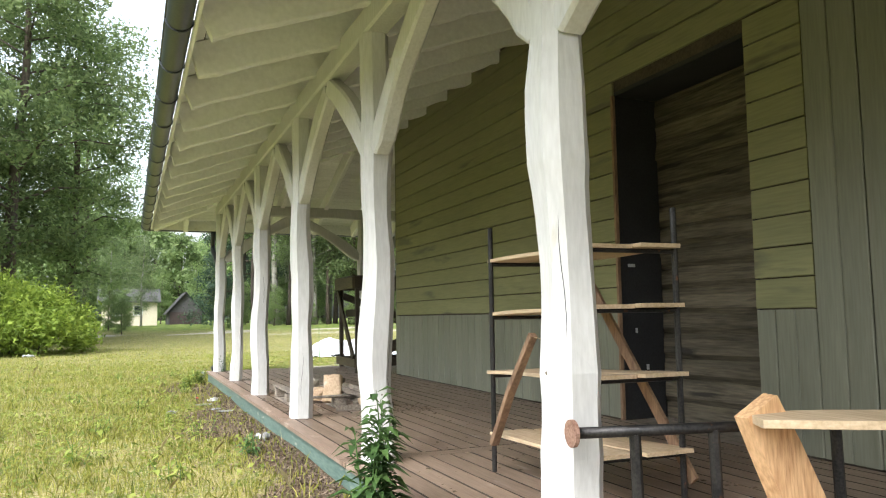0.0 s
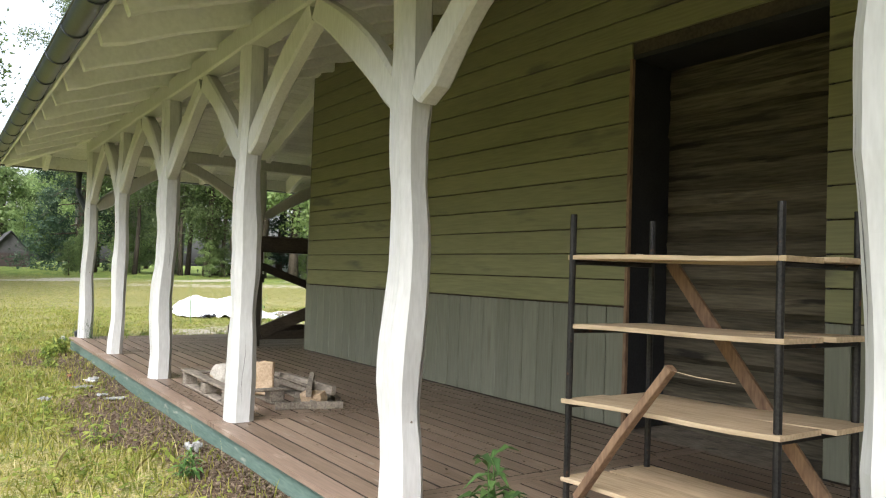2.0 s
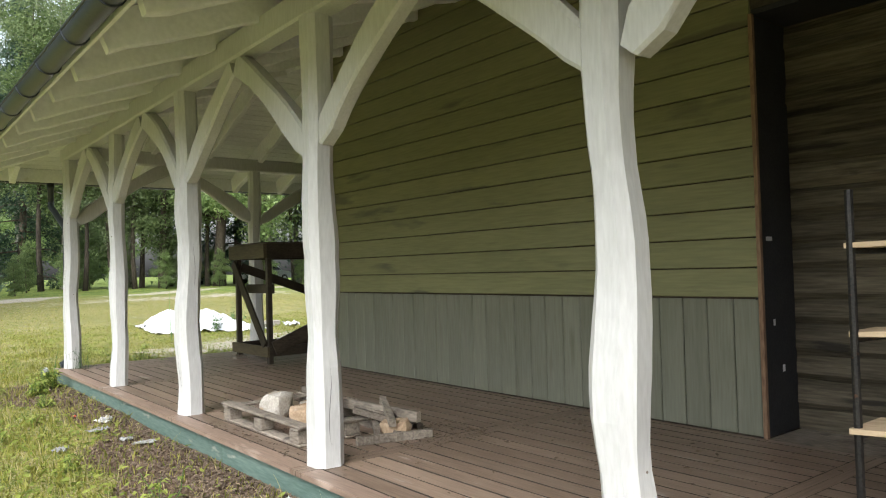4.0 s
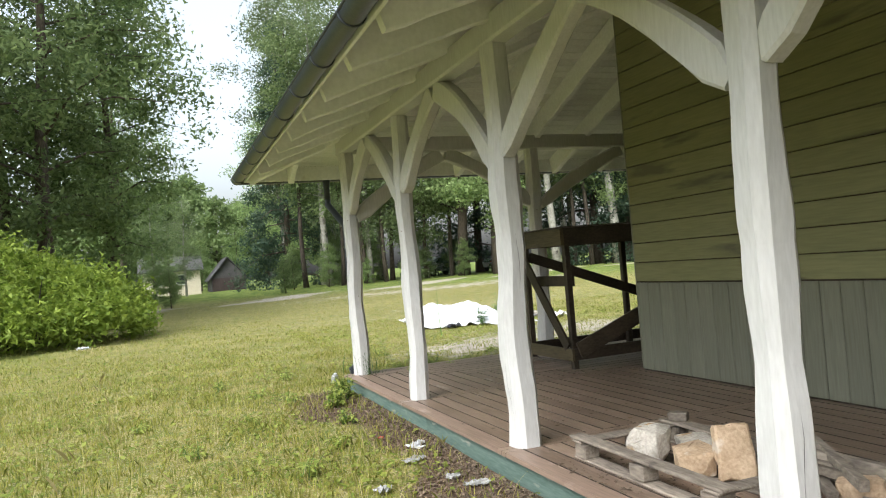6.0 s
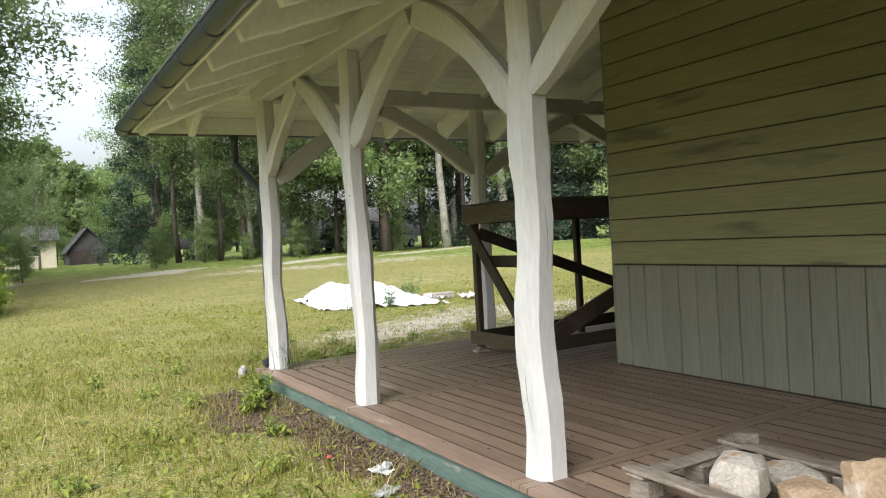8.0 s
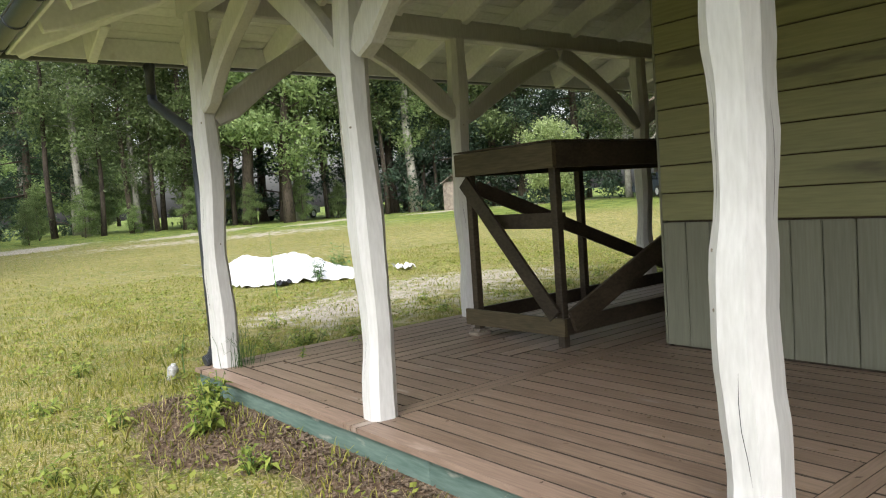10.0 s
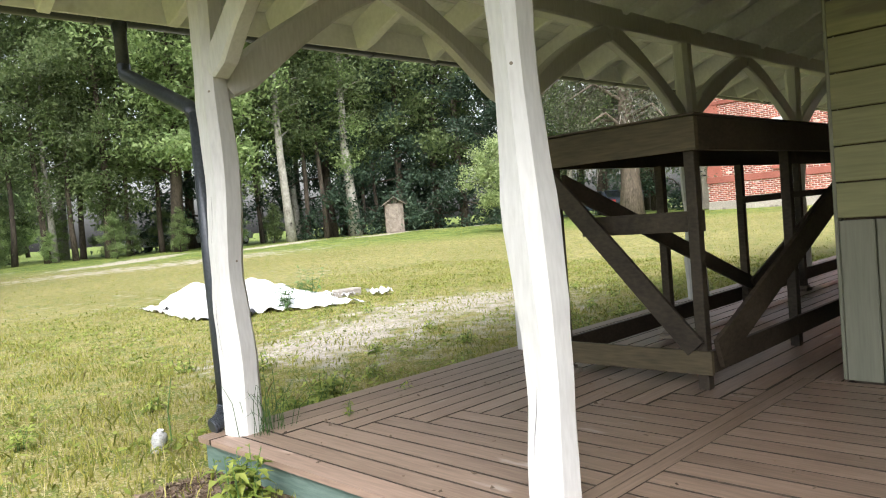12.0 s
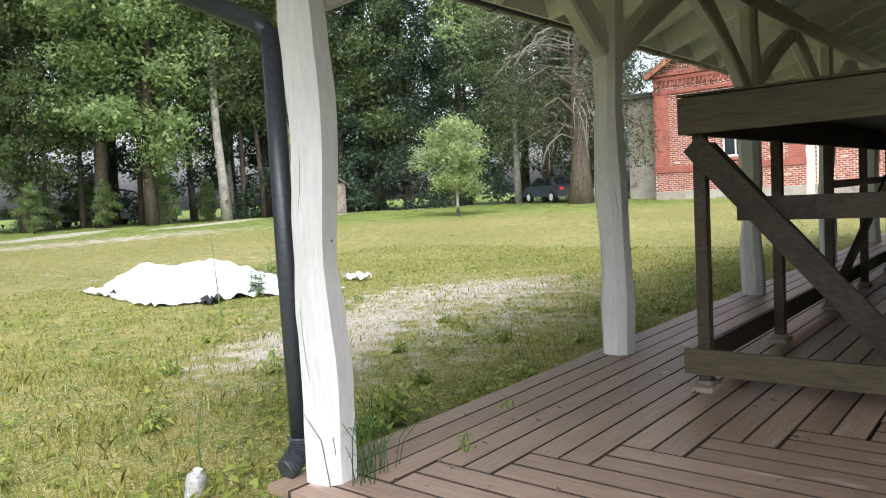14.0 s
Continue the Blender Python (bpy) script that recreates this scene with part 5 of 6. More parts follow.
# beyond the bush and round the barn
STANDS += [("broad", -5.5, 40), ("broad", -9.5, 35), ("broad", -13, 41), ("broad2", -3.4, 46), ("broad", -8.5, 48), ("broad", -17, 36), ("broad2", -12, 30.5),
           ("broad", -20, 45), ("broad", -15, 54), ("broad", -22, 30), ("broad2", -18, 27),
           ("birch", 0.5, 63), ("birch", -1.6, 60), ("aspen", 8.5, 66), ("aspen", 10.8, 62), ("broad", -4.5, 82), ("broad", 12, 88)]
for i in range(16):
    x = 8.5 + i * 1.45 + rt.uniform(-0.5, 0.5)
    STANDS.append(("pole", x, 55.5 - 0.40 * (x - 8) + rt.uniform(-1.5, 1.0)))
for i in range(15):
    STANDS.append(("distant", -22 + i * 3.6 + rt.uniform(-1, 1), 112 + rt.uniform(-6, 6)))
used = set()
for kind_, x, y in STANDS:
    src = FOREST[kind_]
    m = Matrix.Translation((x, y, gz(x, y))) @ Matrix.Rotation(rt.random() * 6.283, 4, "Z")
    sc = rt.uniform(0.85, 1.18) * (0.36 if kind_ == "birch" and x < 2 else 1)
    if kind_ in used:
        ob = copy_thing(src, m)
    else:
        ob = src
        ob.matrix_basis = m
        used.add(kind_)
    ob.scale = (sc, sc, sc)
    tagged(ob, group="trees of the wood")
for x, y in ((14, 49.5), (9.2, 53.2), (6.0, 51), (11.5, 52), (17, 48.5), (7.2, 55), (20, 47.8), (-0.7, 49), (0.5, 88), (3.0, 92), (6.5, 88), (-1.5, 84), (22.5, 48), (15.5, 51), (-3.2, 55), (-1.6, 55.5), (-4.6, 54), (-0.6, 56.5), (10.5, 57.5), (13.2, 56.8), (16, 55.5), (18.5, 54), (12, 60), (21.5, 52), (24.5, 51), (8, 59)):
    m = Matrix.Translation((x, y, gz(x, y))) @ Matrix.Rotation(rt.random() * 6.283, 4, "Z")
    if "young" in used:
        ob = copy_thing(FOREST["young"], m)
    else:
        ob = FOREST["young"]
        ob.matrix_basis = m
        used.add("young")
    sc = rt.uniform(0.22, 0.38) * (2.4 if y > 80 else 1.35 if y > 53.5 else 1)
    ob.scale = (sc, sc, sc)
    tagged(ob, "bushy young tree at the edge of the wood", group="undergrowth")

sap = tree("sapling", "small young tree standing alone in the meadow", 4.4, 0.05, 0.9, 1.5, 80, 130, 0.09, LEAF_SAP, PALEBARK, 14, "round", 0.0, 0.38)
sap.matrix_basis = Matrix.Translation((24.5, 32.0, gz(24.5, 32)))
larch = tree("larch_tree", "old larch with a thick dark trunk and drooping thin branches", 17, 0.55, 3.0, 5.5, 170, 180, 0.10, LARCH, BARK, 15, "tall", 1.0, 0.8)
larch.matrix_basis = Matrix.Translation((33.0, 30.6, gz(33, 30.6)))

# its bare drooping twigs
rw = random.Random(77)
for j in range(70):
    a, z0 = rw.random() * 6.283, rw.uniform(3.0, 11.0)
    ln = rw.uniform(1.6, 4.6)
    o = Vector((33.0, 30.6, gz(33, 30.6) + z0))
    dv = Vector((math.cos(a), math.sin(a), 0))
    pts = [o, o + dv * ln * 0.4 + Vector((0, 0, 0.25)), o + dv * ln * 0.75 + Vector((0.2 * rw.uniform(-1, 1), 0, -0.35)), o + dv * ln * 0.95 + Vector((0, 0.2 * rw.uniform(-1, 1), -1.1 - rw.random()))]
    bw = part("dead_branch", from_bm("dead_branch", tube(bmesh.new(), pts, [0.05, 0.03, 0.018, 0.006], 4, False), DEADTWIG), larch)
    for q in range(3):
        p = pts[1].lerp(pts[2], rw.random())
        e = p + Vector((rw.uniform(-0.6, 0.6), rw.uniform(-0.6, 0.6), -rw.uniform(0.5, 1.6)))
        part("twig", from_bm("twig", tube(bmesh.new(), [p, p.lerp(e, 0.5) + Vector((0.1, 0, 0.1)), e], [0.014, 0.010, 0.004], 3, False), DEADTWIG), bw)

# the large bush
bush = thing("bush", (-6, 30, gz(-6, 30)), "large dense bright green leafy bush at the meadow edge", "bush")
rb = np.random.RandomState(31)
cs = []
for j in range(520):
    a, rr_ = rb.rand() * 6.283, math.sqrt(rb.rand())
    x, y = -7.0 + 5.5 * rr_ * math.cos(a), 31.5 + 4.6 * rr_ * math.sin(a)
    hmax = 2.85 * (1 - 0.75 * rr_ ** 3) + 0.35 * math.sin(x * 1.9) + 0.25 * math.sin(y * 2.3 + x)
    cs.append((x, y, gz(x, y) + 0.15 + max(0.3, hmax) * rb.rand() ** 0.45))
part("crown", crown_mesh("crown", cs, 150, 0.45, 0.12, LEAF_BUSH, 32, 0.0, 0.9), bush)
sb = bmesh.new()
for j in range(26):
    a, rr_ = j * 2.4, math.sqrt(j / 26)
    x, y = -7.2 + 4.2 * rr_ * math.cos(a), 31.5 + 3.6 * rr_ * math.sin(a)
    tube(sb, [(x, y, gz(x, y) - 0.1), (x + 0.2 * math.cos(a), y + 0.2 * math.sin(a), 1.1), (x + 0.5 * math.cos(a), y + 0.4 * math.sin(a), 2.1)], [0.04, 0.03, 0.01], 5)
part("stems", from_bm("stems", sb, BARK), bush)

# ---- buildings in the distance ----
# dark barn
bx, by = 4.5, 79.0
bz = gz(bx, by)
barn = thing("barn", (bx, by, bz), "low dark red-brown barn with a grey gable roof", "barn")
bm = bmesh.new()
slab_pts = [(bx - 1.2, by, bz - 0.2), (bx + 2.0, by, bz - 0.2), (bx + 2.0, by, bz + 1.3), (bx + 0.4, by, bz + 3.1), (bx - 1.2, by, bz + 1.3)]
fr = [bm.verts.new(p) for p in slab_pts]
bk = [bm.verts.new((p[0], p[1] + 7, p[2])) for p in slab_pts]
bm.faces.new(fr)
bm.faces.new(bk)
for j in range(5):
    bm.faces.new((fr[j], fr[(j + 1) % 5], bk[(j + 1) % 5], bk[j]))
part("wall", from_bm("wall", bm, BARNROOF), barn)
part("door", box_mesh("door", bx - 1.1, bx + 1.9, by - 0.08, by - 0.01, bz, bz + 1.25, BARNRED), barn, "dark red boarded front")
for x0, x1 in ((bx - 1.5, bx + 0.4), (bx + 2.3, bx + 0.4)):
    rb_ = bmesh.new()
    slab(rb_, [(x0, by - 0.3, bz + 1.0), (x0, by + 7.3, bz + 1.0), (x1, by + 7.3, bz + 3.22), (x1, by - 0.3, bz + 3.22)], 0.08)
    part("roof", from_bm("roof", rb_, BARNROOF), barn)
# pale house half hidden by the bush
hx, hy = -0.6, 72.0
hz = gz(hx, hy)
cot = thing("cottage", (hx, hy, hz), "cream rendered cottage half hidden by bushes", "house")
part("wall", box_mesh("wall", hx - 2.0, hx + 2.6, hy, hy + 6, hz - 0.2, hz + 2.1, CREAM, 0.02), cot)
rb_ = bmesh.new()
slab(rb_, [(hx - 2.4, hy - 0.4, hz + 2.05), (hx + 2.9, hy - 0.4, hz + 2.05), (hx + 2.9, hy + 3, hz + 3.3), (hx - 2.4, hy + 3, hz + 3.3)], 0.1)
part("roof", from_bm("roof", rb_, BARNROOF), cot)
for x in (hx - 1.2, hx + 0.6):
    w = part("window", box_mesh("window", x, x + 0.8, hy - 0.05, hy - 0.01, hz + 0.9, hz + 1.8, CARWHITE, 0.01), cot)
    part("pane", box_mesh("pane", x + 0.08, x + 0.72, hy - 0.056, hy - 0.052, hz + 0.98, hz + 1.72, DARKGLASS, 0), w)

# outhouse
ox, oy = 28.6, 44.2
oz = gz(ox, oy)
out = thing("outhouse", (ox, oy, oz), "small grey board outhouse with a gable roof", "outhouse")
turn = Matrix.Translation((ox, oy, oz)) @ Matrix.Rotation(radians(-38), 4, "Z")


def turned(data):
    data.transform(turn)
    return data


part("wall", turned(box_mesh("wall", -0.55, 0.55, -0.6, 0.6, -0.2, 1.75, OLDWOOD, 0.01)), out)
part("door", turned(box_mesh("door", -0.33, 0.38, -0.64, -0.605, 0.08, 1.72, OLDWOOD, 0.01)), out, "paler board door")
for sx in (-1, 1):
    rb_ = bmesh.new()
    slab(rb_, [(sx * 0.75, -0.8, 1.62), (sx * 0.75, 0.8, 1.62), (0, 0.8, 2.12), (0, -0.8, 2.12)], 0.05)
    part("roof", turned(from_bm("roof", rb_, OLDWOOD)), out)
gb_ = bmesh.new()
slab(gb_, [(-0.55, -0.6, 1.75), (0.55, -0.6, 1.75), (0, -0.6, 2.1)], 0.004)
part("gable", turned(from_bm("gable", gb_, OLDWOOD)), out)

# brick house
HX, HY0, HY1 = 36.0, 27.8, 20.6      # the gable wing's front, from its outer to its inner corner
HZ = 0.72
house = thing("brick_house", (HX, 24, HZ), "old red brick house with a gable, pale mortar and plaster panels", "house")
part("wall", box_mesh("wall", HX, HX + 9, HY1, HY0, HZ - 0.4, HZ + 5.510, MORTAR, 0), house)
part("plinth", box_mesh("plinth", HX - 0.12, HX - 0.005, HY1, HY0, HZ - 0.4, HZ + 0.350, PLASTER, 0.02), house)
gbm = bmesh.new()
slab_pts = [(HX + 0.004, HY0, HZ + 5.510), (HX + 0.004, HY1, HZ + 5.510), (HX + 0.004, (HY0 + HY1) / 2, HZ + 7.35)]
f0 = [gbm.verts.new(p) for p in slab_pts]
f1 = [gbm.verts.new((p[0] + 9, p[1], p[2])) for p in slab_pts]
gbm.faces.new(f0)
gbm.faces.new(f1)
for j in range(3):
    gbm.faces.new((f0[j], f0[(j + 1) % 3], f1[(j + 1) % 3], f1[j]))
part("gable", from_bm("gable", gbm, MORTAR), house)
mid = (HY0 + HY1) / 2
for y0 in (HY0 + 0.25, HY1 - 0.25):
    rb_ = bmesh.new()
    zlo = HZ + 5.510 - 0.25 * 0.5
    slab(rb_, [(HX - 0.5, y0, zlo), (HX + 9.4, y0, zlo), (HX + 9.4, mid, HZ + 7.47), (HX - 0.5, mid, HZ + 7.47)], 0.10)
    part("roof", from_bm("roof", rb_, BARNROOF), house)
    part("bargeboard", from_bm("bargeboard", bar(bmesh.new(), (HX - 0.52, y0, zlo - 0.06), (HX - 0.52, mid, HZ + 7.40), 0.24, 0.05, (0, 0, 1)), ORANGE), house, "orange-brown painted bargeboard")
# long lower part of the house and the plastered annex
part("wall", box_mesh("wall", HX + 1.6, HX + 9, 4.0, HY1 - 0.005, HZ - 0.4, HZ + 4.756, MORTAR, 0), house)
part("plinth", box_mesh("plinth", HX + 1.5, HX + 1.595, 4.0, HY1 - 0.01, HZ - 0.4, HZ + 0.350, PLASTER, 0.02), house)
rb_ = bmesh.new()
slab(rb_, [(HX + 1.2, 4.0, HZ + 4.640), (HX + 1.2, HY1, HZ + 4.640), (HX + 6, HY1, HZ + 7.424), (HX + 6, 4.0, HZ + 7.424)], 0.1)
part("roof", from_bm("roof", rb_, BARNROOF), house)
part("annex_wall", box_mesh("annex_wall", HX + 0.9, HX + 7, HY0 + 0.005, HY0 + 1.9, HZ - 0.4, HZ + 4.640, PLASTER, 0.02), house, "grey plastered annex")
part("annex_roof", box_mesh("annex_roof", HX + 0.7, HX + 7.2, HY0 + 0.01, HY0 + 2.1, HZ + 4.646, HZ + 4.872, BARNROOF, 0.02), house)


def house_window(y0, y1, z0, z1, x, label=""):
    w = part("window", box_mesh("window", x - 0.10, x - 0.03, y0, y1, z0, z1, CARWHITE, 0.01), house, label)
    n_ = 2
    for j in range(n_):
        a = y0 + 0.08 + (y1 - y0 - 0.08) * j / n_
        part("pane", box_mesh("pane", x - 0.108, x - 0.104, a, a + (y1 - y0 - 0.08) / n_ - 0.08, z0 + 0.08, z1 - 0.08, DARKGLASS, 0), w)
    part("sill", box_mesh("sill", x - 0.2, x - 0.03, y0 - 0.15, y1 + 0.15, z0 - 0.14, z0 - 0.005, BRICK, 0.01), w)


house_window(23.1, 24.3, HZ + 1.682, HZ + 3.596, HX, "white boarded window")
part("door", box_mesh("door", HX + 1.5, HX + 1.57, 19.8, 20.5, HZ, HZ + 2.668, CREAM, 0.01), house, "white boarded door")
part("wall_panel", box_mesh("wall_panel", HX + 1.54, HX + 1.58, 16.0, 19.5, HZ + 1.740, HZ + 3.712, PLASTER, 0.01), house, "plaster panel with faded paint marks")


def brick_face(y0, y1, z0, z1, x, holes, gable=None):
    """Bricks of a far wall, joined: courses with running bond, proud of the mortar."""
    v, f = [], []
    L, H, P = 0.27, 0.085, 0.012
    z, row = z0, 0
    while z < z1:
        y = y0 - (0.125 if row % 2 else 0)
        while y < y1:
            a, b = max(y, y0), min(y + L - 0.03, y1)
            lim = True
            if gable:
                lim = abs((a + b) / 2 - gable[0]) < gable[1] * (1 - (z - z0) / (z1 - z0))
            if b - a > 0.04 and lim and not any(h0 < (a + b) / 2 < h1 and q0 < z < q1 for h0, h1, q0, q1 in holes):
                i0 = len(v)
                v += [(x, a, z), (x, b, z), (x, b, z + H - 0.02), (x, a, z + H - 0.02), (x - P, a, z), (x - P, b, z), (x - P, b, z + H - 0.02), (x - P, a, z + H - 0.02)]
                f += [(i0 + 4, i0 + 5, i0 + 6, i0 + 7), (i0, i0 + 1, i0 + 5, i0 + 4), (i0 + 3, i0 + 7, i0 + 6, i0 + 2), (i0, i0 + 4, i0 + 7, i0 + 3), (i0 + 1, i0 + 2, i0 + 6, i0 + 5)]
            y += L
        z += H
        row += 1
    return fast_mesh("bricks", v, f, BRICK_WALL)


BRICK_WALL = material("red_brick_wall", (0.24, 0.07, 0.05), (0.42, 0.16, 0.115), 0.85, (2, 2, 2), (25, 25, 25), 0.3, 0.3, per="island", stain=(0.55, 0.45, 0.38), stain_at=0.62, stain_scale=0.8)
tagged(part("bricks", brick_face(HY1, HY0, HZ + 0.360, HZ + 5.452, HX, [(23.1, 24.3, HZ + 1.682, HZ + 3.596)]), house), kind="stuff")
tagged(part("bricks", brick_face(HY1 + 0.3, HY0 - 0.3, HZ + 5.522, HZ + 7.2, HX, [], (mid, (HY0 - HY1) / 2 - 0.2)), house), kind="stuff")
tagged(part("bricks", brick_face(6.0, HY1 - 0.02, HZ + 0.360, HZ + 4.640, HX + 1.6, [(19.8, 20.5, HZ, HZ + 2.668), (16.0, 19.5, HZ + 1.740, HZ + 3.712)]), house), kind="stuff")
for z0, z1, pr in ((HZ + 1.160, HZ + 1.450, 0.07), (HZ + 4.582, HZ + 4.756, 0.08), (HZ + 5.162, HZ + 5.336, 0.12), (HZ + 5.359, HZ + 5.510, 0.18)):
    part("brick_band", box_mesh("brick_band", HX - pr, HX - 0.013, HY1 - 0.02, HY0 + 0.02, z0, z1, BRICK, 0.01), house)
for j in range(34):
    y = HY1 + 0.1 + j * 0.21
    part("dentil", box_mesh("dentil", HX - 0.11, HX - 0.013, y, y + 0.11, HZ + 4.930, HZ + 5.150, BRICK, 0.005), house)
for y in (HY0 - 0.75, HY1 + 0.02):
    part("pilaster", box_mesh("pilaster", HX - 0.06, HX - 0.013, y, y + 0.73, HZ + 1.456, HZ + 4.576, BRICK, 0.005), house, "red brick corner pilaster")


# faded paint scrawls, unreadable
for j, (y, z, w, h_) in enumerate(((28.3, 1.55, 0.35, 0.06), (28.75, 1.6, 0.06, 0.4), (28.5, 1.75, 0.3, 0.05), (29.0, 1.55, 0.28, 0.06), (29.3, 1.62, 0.05, 0.35), (29.1, 1.8, 0.3, 0.05))):
    part("scrawl", box_mesh("scrawl", HX + 0.885, HX + 0.896, y, y + w, HZ + z, HZ + z + h_, TAR_BLACK, 0), house)
for j, (y, z, w, h_) in enumerate(((16.4, 2.3, 0.7, 0.5), (17.6, 2.0, 0.9, 0.25), (18.6, 2.2, 0.3, 0.7))):
    part("scrawl", box_mesh("scrawl", HX + 1.525, HX + 1.536, y, y + w, HZ + z, HZ + z + h_, (GREEN, BRICK, BRICK)[j], 0), house)
house.scale = (1, 1, 1.16)


# parked cars
def car(at, turn, paint, label):
    ob = thing("car", (0, 0, 0), label, "car")
    prof = [(-2.1, 0.35), (-2.15, 0.75), (-1.9, 0.92), (-1.55, 0.97), (-1.0, 1.40), (0.55, 1.44), (1.2, 0.98), (1.95, 0.86), (2.15, 0.65), (2.12, 0.35)]
    bm = bmesh.new()
    rows = []
    for y, ins in ((-0.82, 0.0), (-0.86, 0.04), (0.86, 0.04), (0.82, 0.0)):
        rows.append([bm.verts.new((x, y * (1 - (0.16 if z > 1.1 else 0)), z)) for x, z in prof])
    for a, b in zip(rows, rows[1:]):
        for j in range(len(prof) - 1):
            bm.faces.new((a[j], a[j + 1], b[j + 1], b[j]))
        bm.faces.new((a[-1], a[0], b[0], b[-1]))
    bm.faces.new(rows[0])
    bm.faces.new(rows[-1][::-1])
    part("body", from_bm("body", bm, paint), ob)
    for sy in (-1, 1):
        for x0, x1, t0, t1 in ((-1.35, -0.45, -0.98, -0.45), (-0.38, 1.0, -0.38, 0.5)):
            g = bmesh.new()
            slab(g, [(x0, sy * 0.865, 1.0), (x1, sy * 0.865, 1.0), (t1, sy * 0.76, 1.36), (t0, sy * 0.76, 1.36)], 0.004)
            part("side_window", from_bm("side_window", g, DARKGLASS), ob)
        for x in (-1.35, 1.35):
            w = part("wheel", from_bm("wheel", tube(bmesh.new(), [(x, sy * 0.72, 0.32), (x, sy * 0.89, 0.32)], [0.32, 0.32], 16), RUBBER), ob)
            part("rim", from_bm("rim", tube(bmesh.new(), [(x, sy * 0.88, 0.32), (x, sy * 0.90, 0.32)], [0.20, 0.20], 12), CARWHITE), w)
    for nm, xa, za, xb, zb in (("rear_window", -1.53, 1.0, -1.05, 1.37), ("windscreen", 1.16, 1.03, 0.62, 1.41)):
        g = bmesh.new()
        s_ = -0.02 if nm == "rear_window" else 0.02
        q = [g.verts.new((xa + s_, -0.7, za)), g.verts.new((xa + s_, 0.7, za)), g.verts.new((xb + s_, 0.62, zb)), g.verts.new((xb + s_, -0.62, zb))]
        g.faces.new(q)
        part(nm, from_bm(nm, g, DARKGLASS), ob)
    for sy in (-0.65, 0.65):
        part("tail_light", box_mesh("tail_light", -2.17, -2.10, sy - 0.12, sy + 0.12, 0.68, 0.86, RED, 0.01), ob)
    ob.matrix_basis = pose(at[0], at[1], gz(at[0], at[1]), 0, 0, turn)
    return ob


car((36.0, 34.0), 60, CARPAINT, "blue-grey parked car beside the larch")
car((24.0, 57.0), 20, CARWHITE, "white car parked behind the trees")
car((19.0, 58.5), 200, CARWHITE, "white car parked behind the trees")

# ---- cladding boards (parts of the walls) ----
rc = random.Random(3)


def lap_board(y0, y1, z0, z1):
    """A horizontal board, its lower edge proud of the one below."""
    bm = bmesh.new()
    vs = [bm.verts.new(p) for p in ((WX + 0.028, y0, z0), (WX + 0.004, y0, z0), (WX - 0.001, y0, z0 + 0.005), (WX + 0.004, y0, z1 - 0.003), (WX + 0.010, y0, z1), (WX + 0.028, y0, z1))]
    ws = [bm.verts.new((v.co.x, y1, v.co.z)) for v in vs]
    for j in range(6):
        bm.faces.new((vs[j], vs[(j + 1) % 6], ws[(j + 1) % 6], ws[j]))
    bm.faces.new(vs)
    bm.faces.new(ws[::-1])
    return from_bm("board", bm, WALL_H)


def upright_board(y0, y1, z0, z1, proud):
    bm = bmesh.new()
    pts = [(WX + 0.029, y0), (WX + 0.008 - proud, y0), (WX - proud, y0 + 0.008), (WX - proud, y1 - 0.008), (WX + 0.008 - proud, y1), (WX + 0.029, y1)]
    lo, hi = [bm.verts.new((a, b, z0)) for a, b in pts], [bm.verts.new((a, b, z1)) for a, b in pts]
    for j in range(6):
        bm.faces.new((lo[j], lo[(j + 1) % 6], hi[(j + 1) % 6], hi[j]))
    bm.faces.new(lo)
    bm.faces.new(hi[::-1])
    return from_bm("board", bm, WALL_V)


BH = 0.2155
for k in range(15):
    z0, z1 = 1.29 + k * BH, 1.29 + (k + 1) * BH - 0.008
    if z0 > 4.5:
        break
    if z0 < 3.25:
        part("board", lap_board(5.52, WY - 0.002, z0, z1), wall_long)
        part("board", lap_board(3.395, 3.895, z0 - 0.01, z1 - 0.01), wall_long)
    else:
        part("board", lap_board(3.395, WY - 0.002, z0, z1), wall_long)
y = WY - 0.003
while y > 5.6:
    w = min(0.205 + rc.uniform(-0.01, 0.01), y - 5.52)
    part("board", upright_board(y - w + 0.006, y, DZ + 0.012, 1.274, rc.uniform(0.0, 0.004)), wall_long)
    y -= w
for y0, y1 in ((3.395, 3.56), (3.564, 3.73), (3.734, 3.895)):
    part("board", upright_board(y0, y1, DZ + 0.012, 1.272, rc.uniform(0.0, 0.004)), wall_long)
y = 3.388
while y > BACK:
    w = 0.205 + rc.uniform(-0.01, 0.01)
    part("board", upright_board(y - w + 0.006, y, DZ + 0.012, 4.5, rc.uniform(0.002, 0.008)), wall_long)
    y -= w
part("corner_board", box_mesh("corner_board", WX - 0.002, WX + 0.10, WY - 0.001, WY + 0.02, DZ + 0.012, 4.5, WALL_V), wall_long)
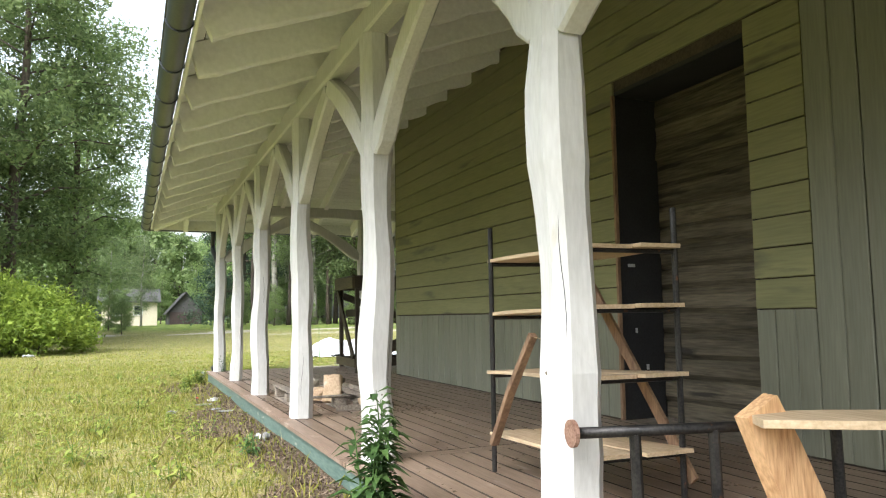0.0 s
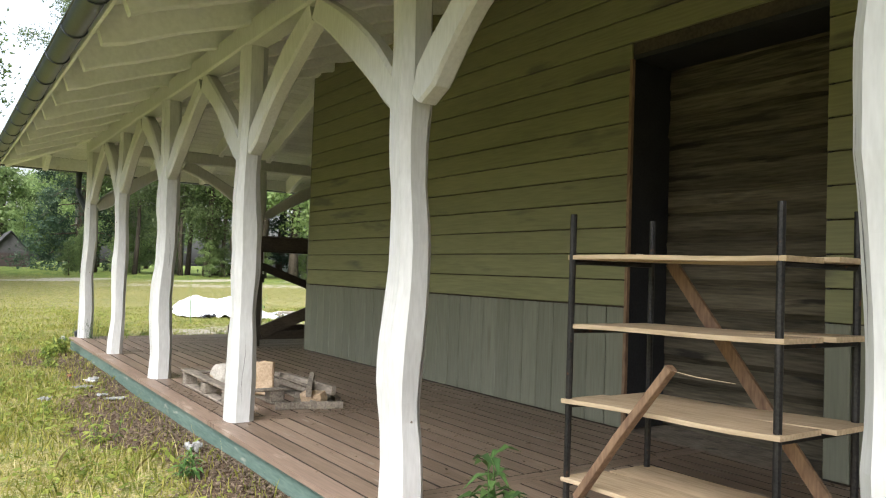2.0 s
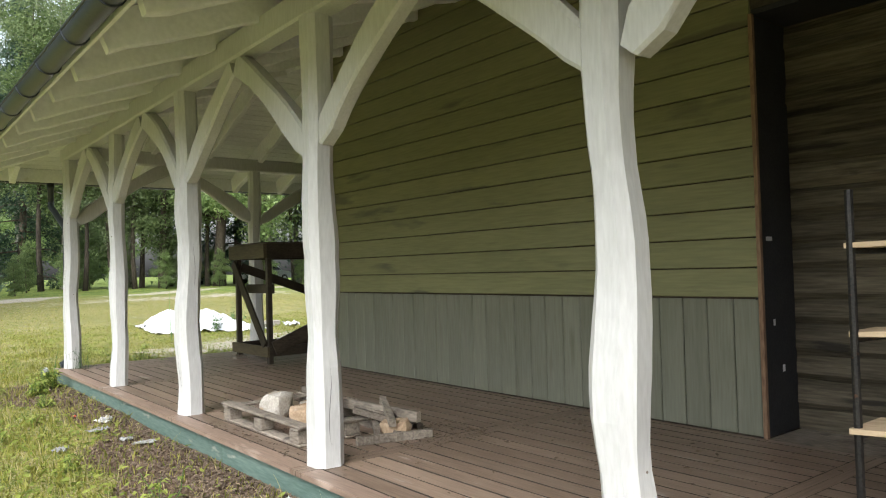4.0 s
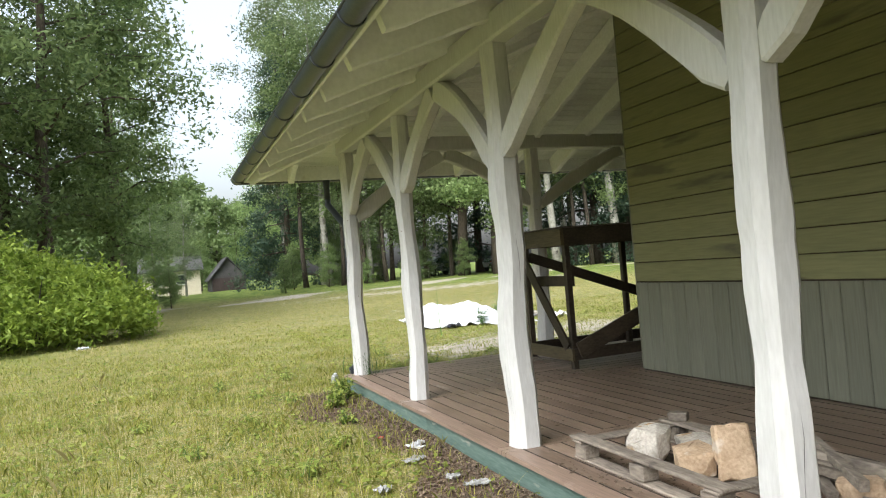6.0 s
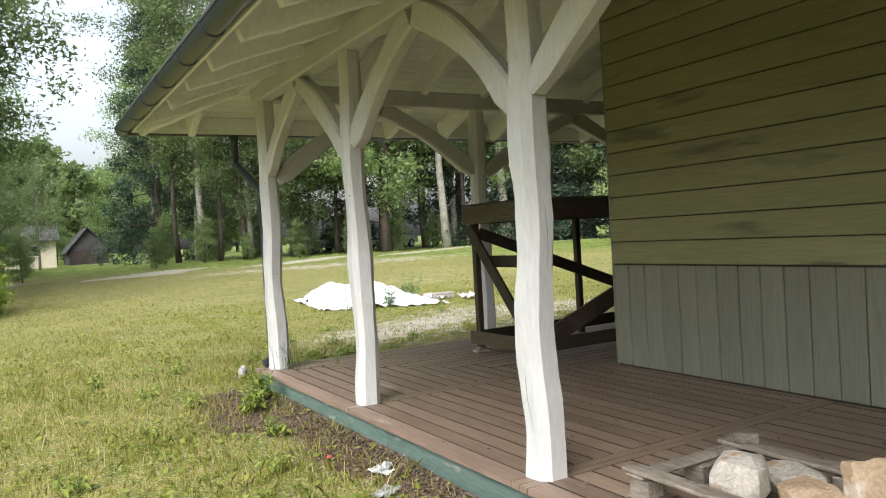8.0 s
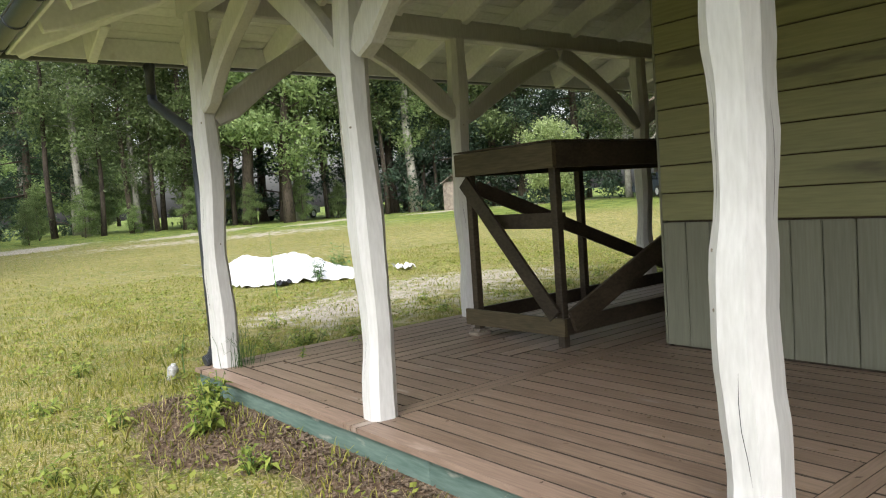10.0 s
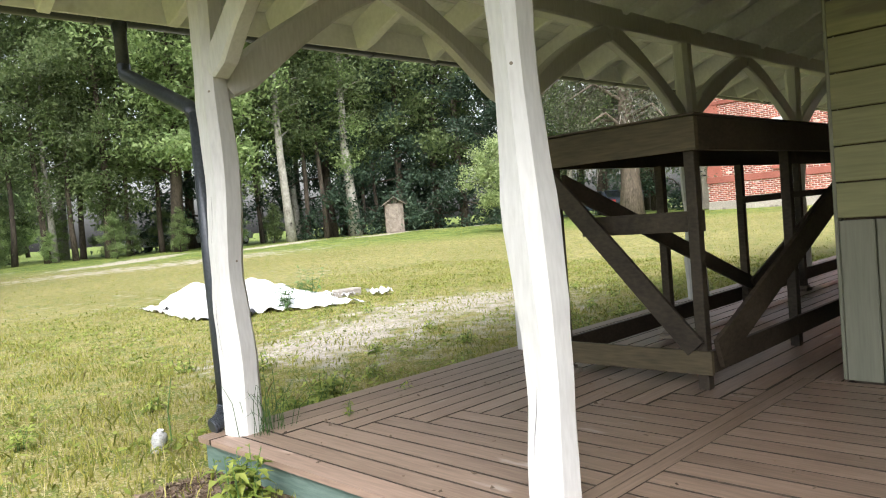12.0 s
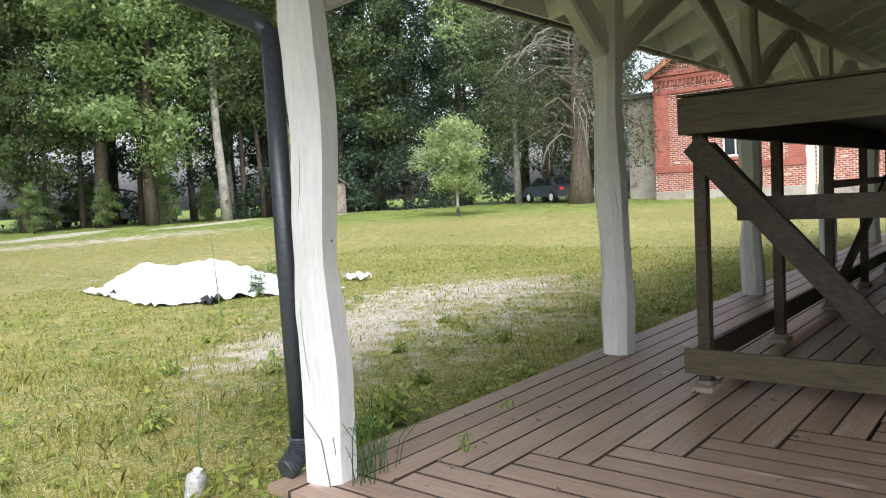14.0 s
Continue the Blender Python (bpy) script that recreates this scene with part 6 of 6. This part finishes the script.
for k in range(19):
    z0 = DZ + 0.02 + k * BH
    part("board", box_mesh("board", WX + 0.104, FAR, WY - 0.028, WY - 0.006, z0, z0 + BH - 0.006, WALL_H, 0.003), wall_end)

# ---- deck boards (parts of the deck) ----
PITCH = 0.152


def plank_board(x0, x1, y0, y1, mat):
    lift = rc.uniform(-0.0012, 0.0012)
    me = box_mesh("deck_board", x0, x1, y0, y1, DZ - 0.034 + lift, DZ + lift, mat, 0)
    # sides and underside take the dark gap colour, painting shade into the seams
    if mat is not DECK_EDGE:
        me.materials.append(GAPWOOD)
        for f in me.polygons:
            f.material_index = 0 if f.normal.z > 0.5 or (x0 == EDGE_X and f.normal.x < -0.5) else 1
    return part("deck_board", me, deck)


BANDS = [BACK, -0.05, 2.36, 4.72, 7.05, 9.48, 11.90]
for b0, b1 in zip(BANDS, BANDS[1:]):
    x = EDGE_X
    while x < WX - 0.02:
        x1 = min(x + PITCH - 0.016, WX - 0.006)
        plank_board(x, x1, b0 + 0.14 + 0.006, b1 - 0.006, DECK_EDGE if x == EDGE_X else DECK_Y)
        x += PITCH
    plank_board(EDGE_X, WX - 0.006, b1, b1 + 0.068, DECK_X)
    plank_board(EDGE_X, WX - 0.006, b1 + 0.072, b1 + 0.14, DECK_X)
# the corner bay: boards woven along the mitre
y_in = BANDS[-1] + 0.148
m_ = 0
x = EDGE_X
while x < WX - 0.02:
    d = x - EDGE_X
    y1 = EDGE_Y - d - (0.0 if m_ % 2 else PITCH)
    if y1 - y_in > 0.1:
        plank_board(x, x + PITCH - 0.016, y_in, y1 - 0.006, DECK_EDGE if x == EDGE_X else DECK_Y)
    x += PITCH
    m_ += 1
m_ = 0
y = EDGE_Y
while y > WY + 0.02:
    d = EDGE_Y - y
    x0 = EDGE_X + d + (PITCH if m_ % 2 else 0.0)
    y0 = max(y - PITCH + 0.014, WY + 0.002)
    if y0 < BANDS[-1] + 0.14:
        x0 = max(x0, WX + 0.0)
    joints = [x0, 6.9 + 0.3 * (m_ % 3), 11.5 + 0.3 * (m_ % 2), FAR]
    for a, b in zip(joints, joints[1:]):
        plank_board(a, b - 0.005, y0, y, DECK_X)
    y -= PITCH
    m_ += 1
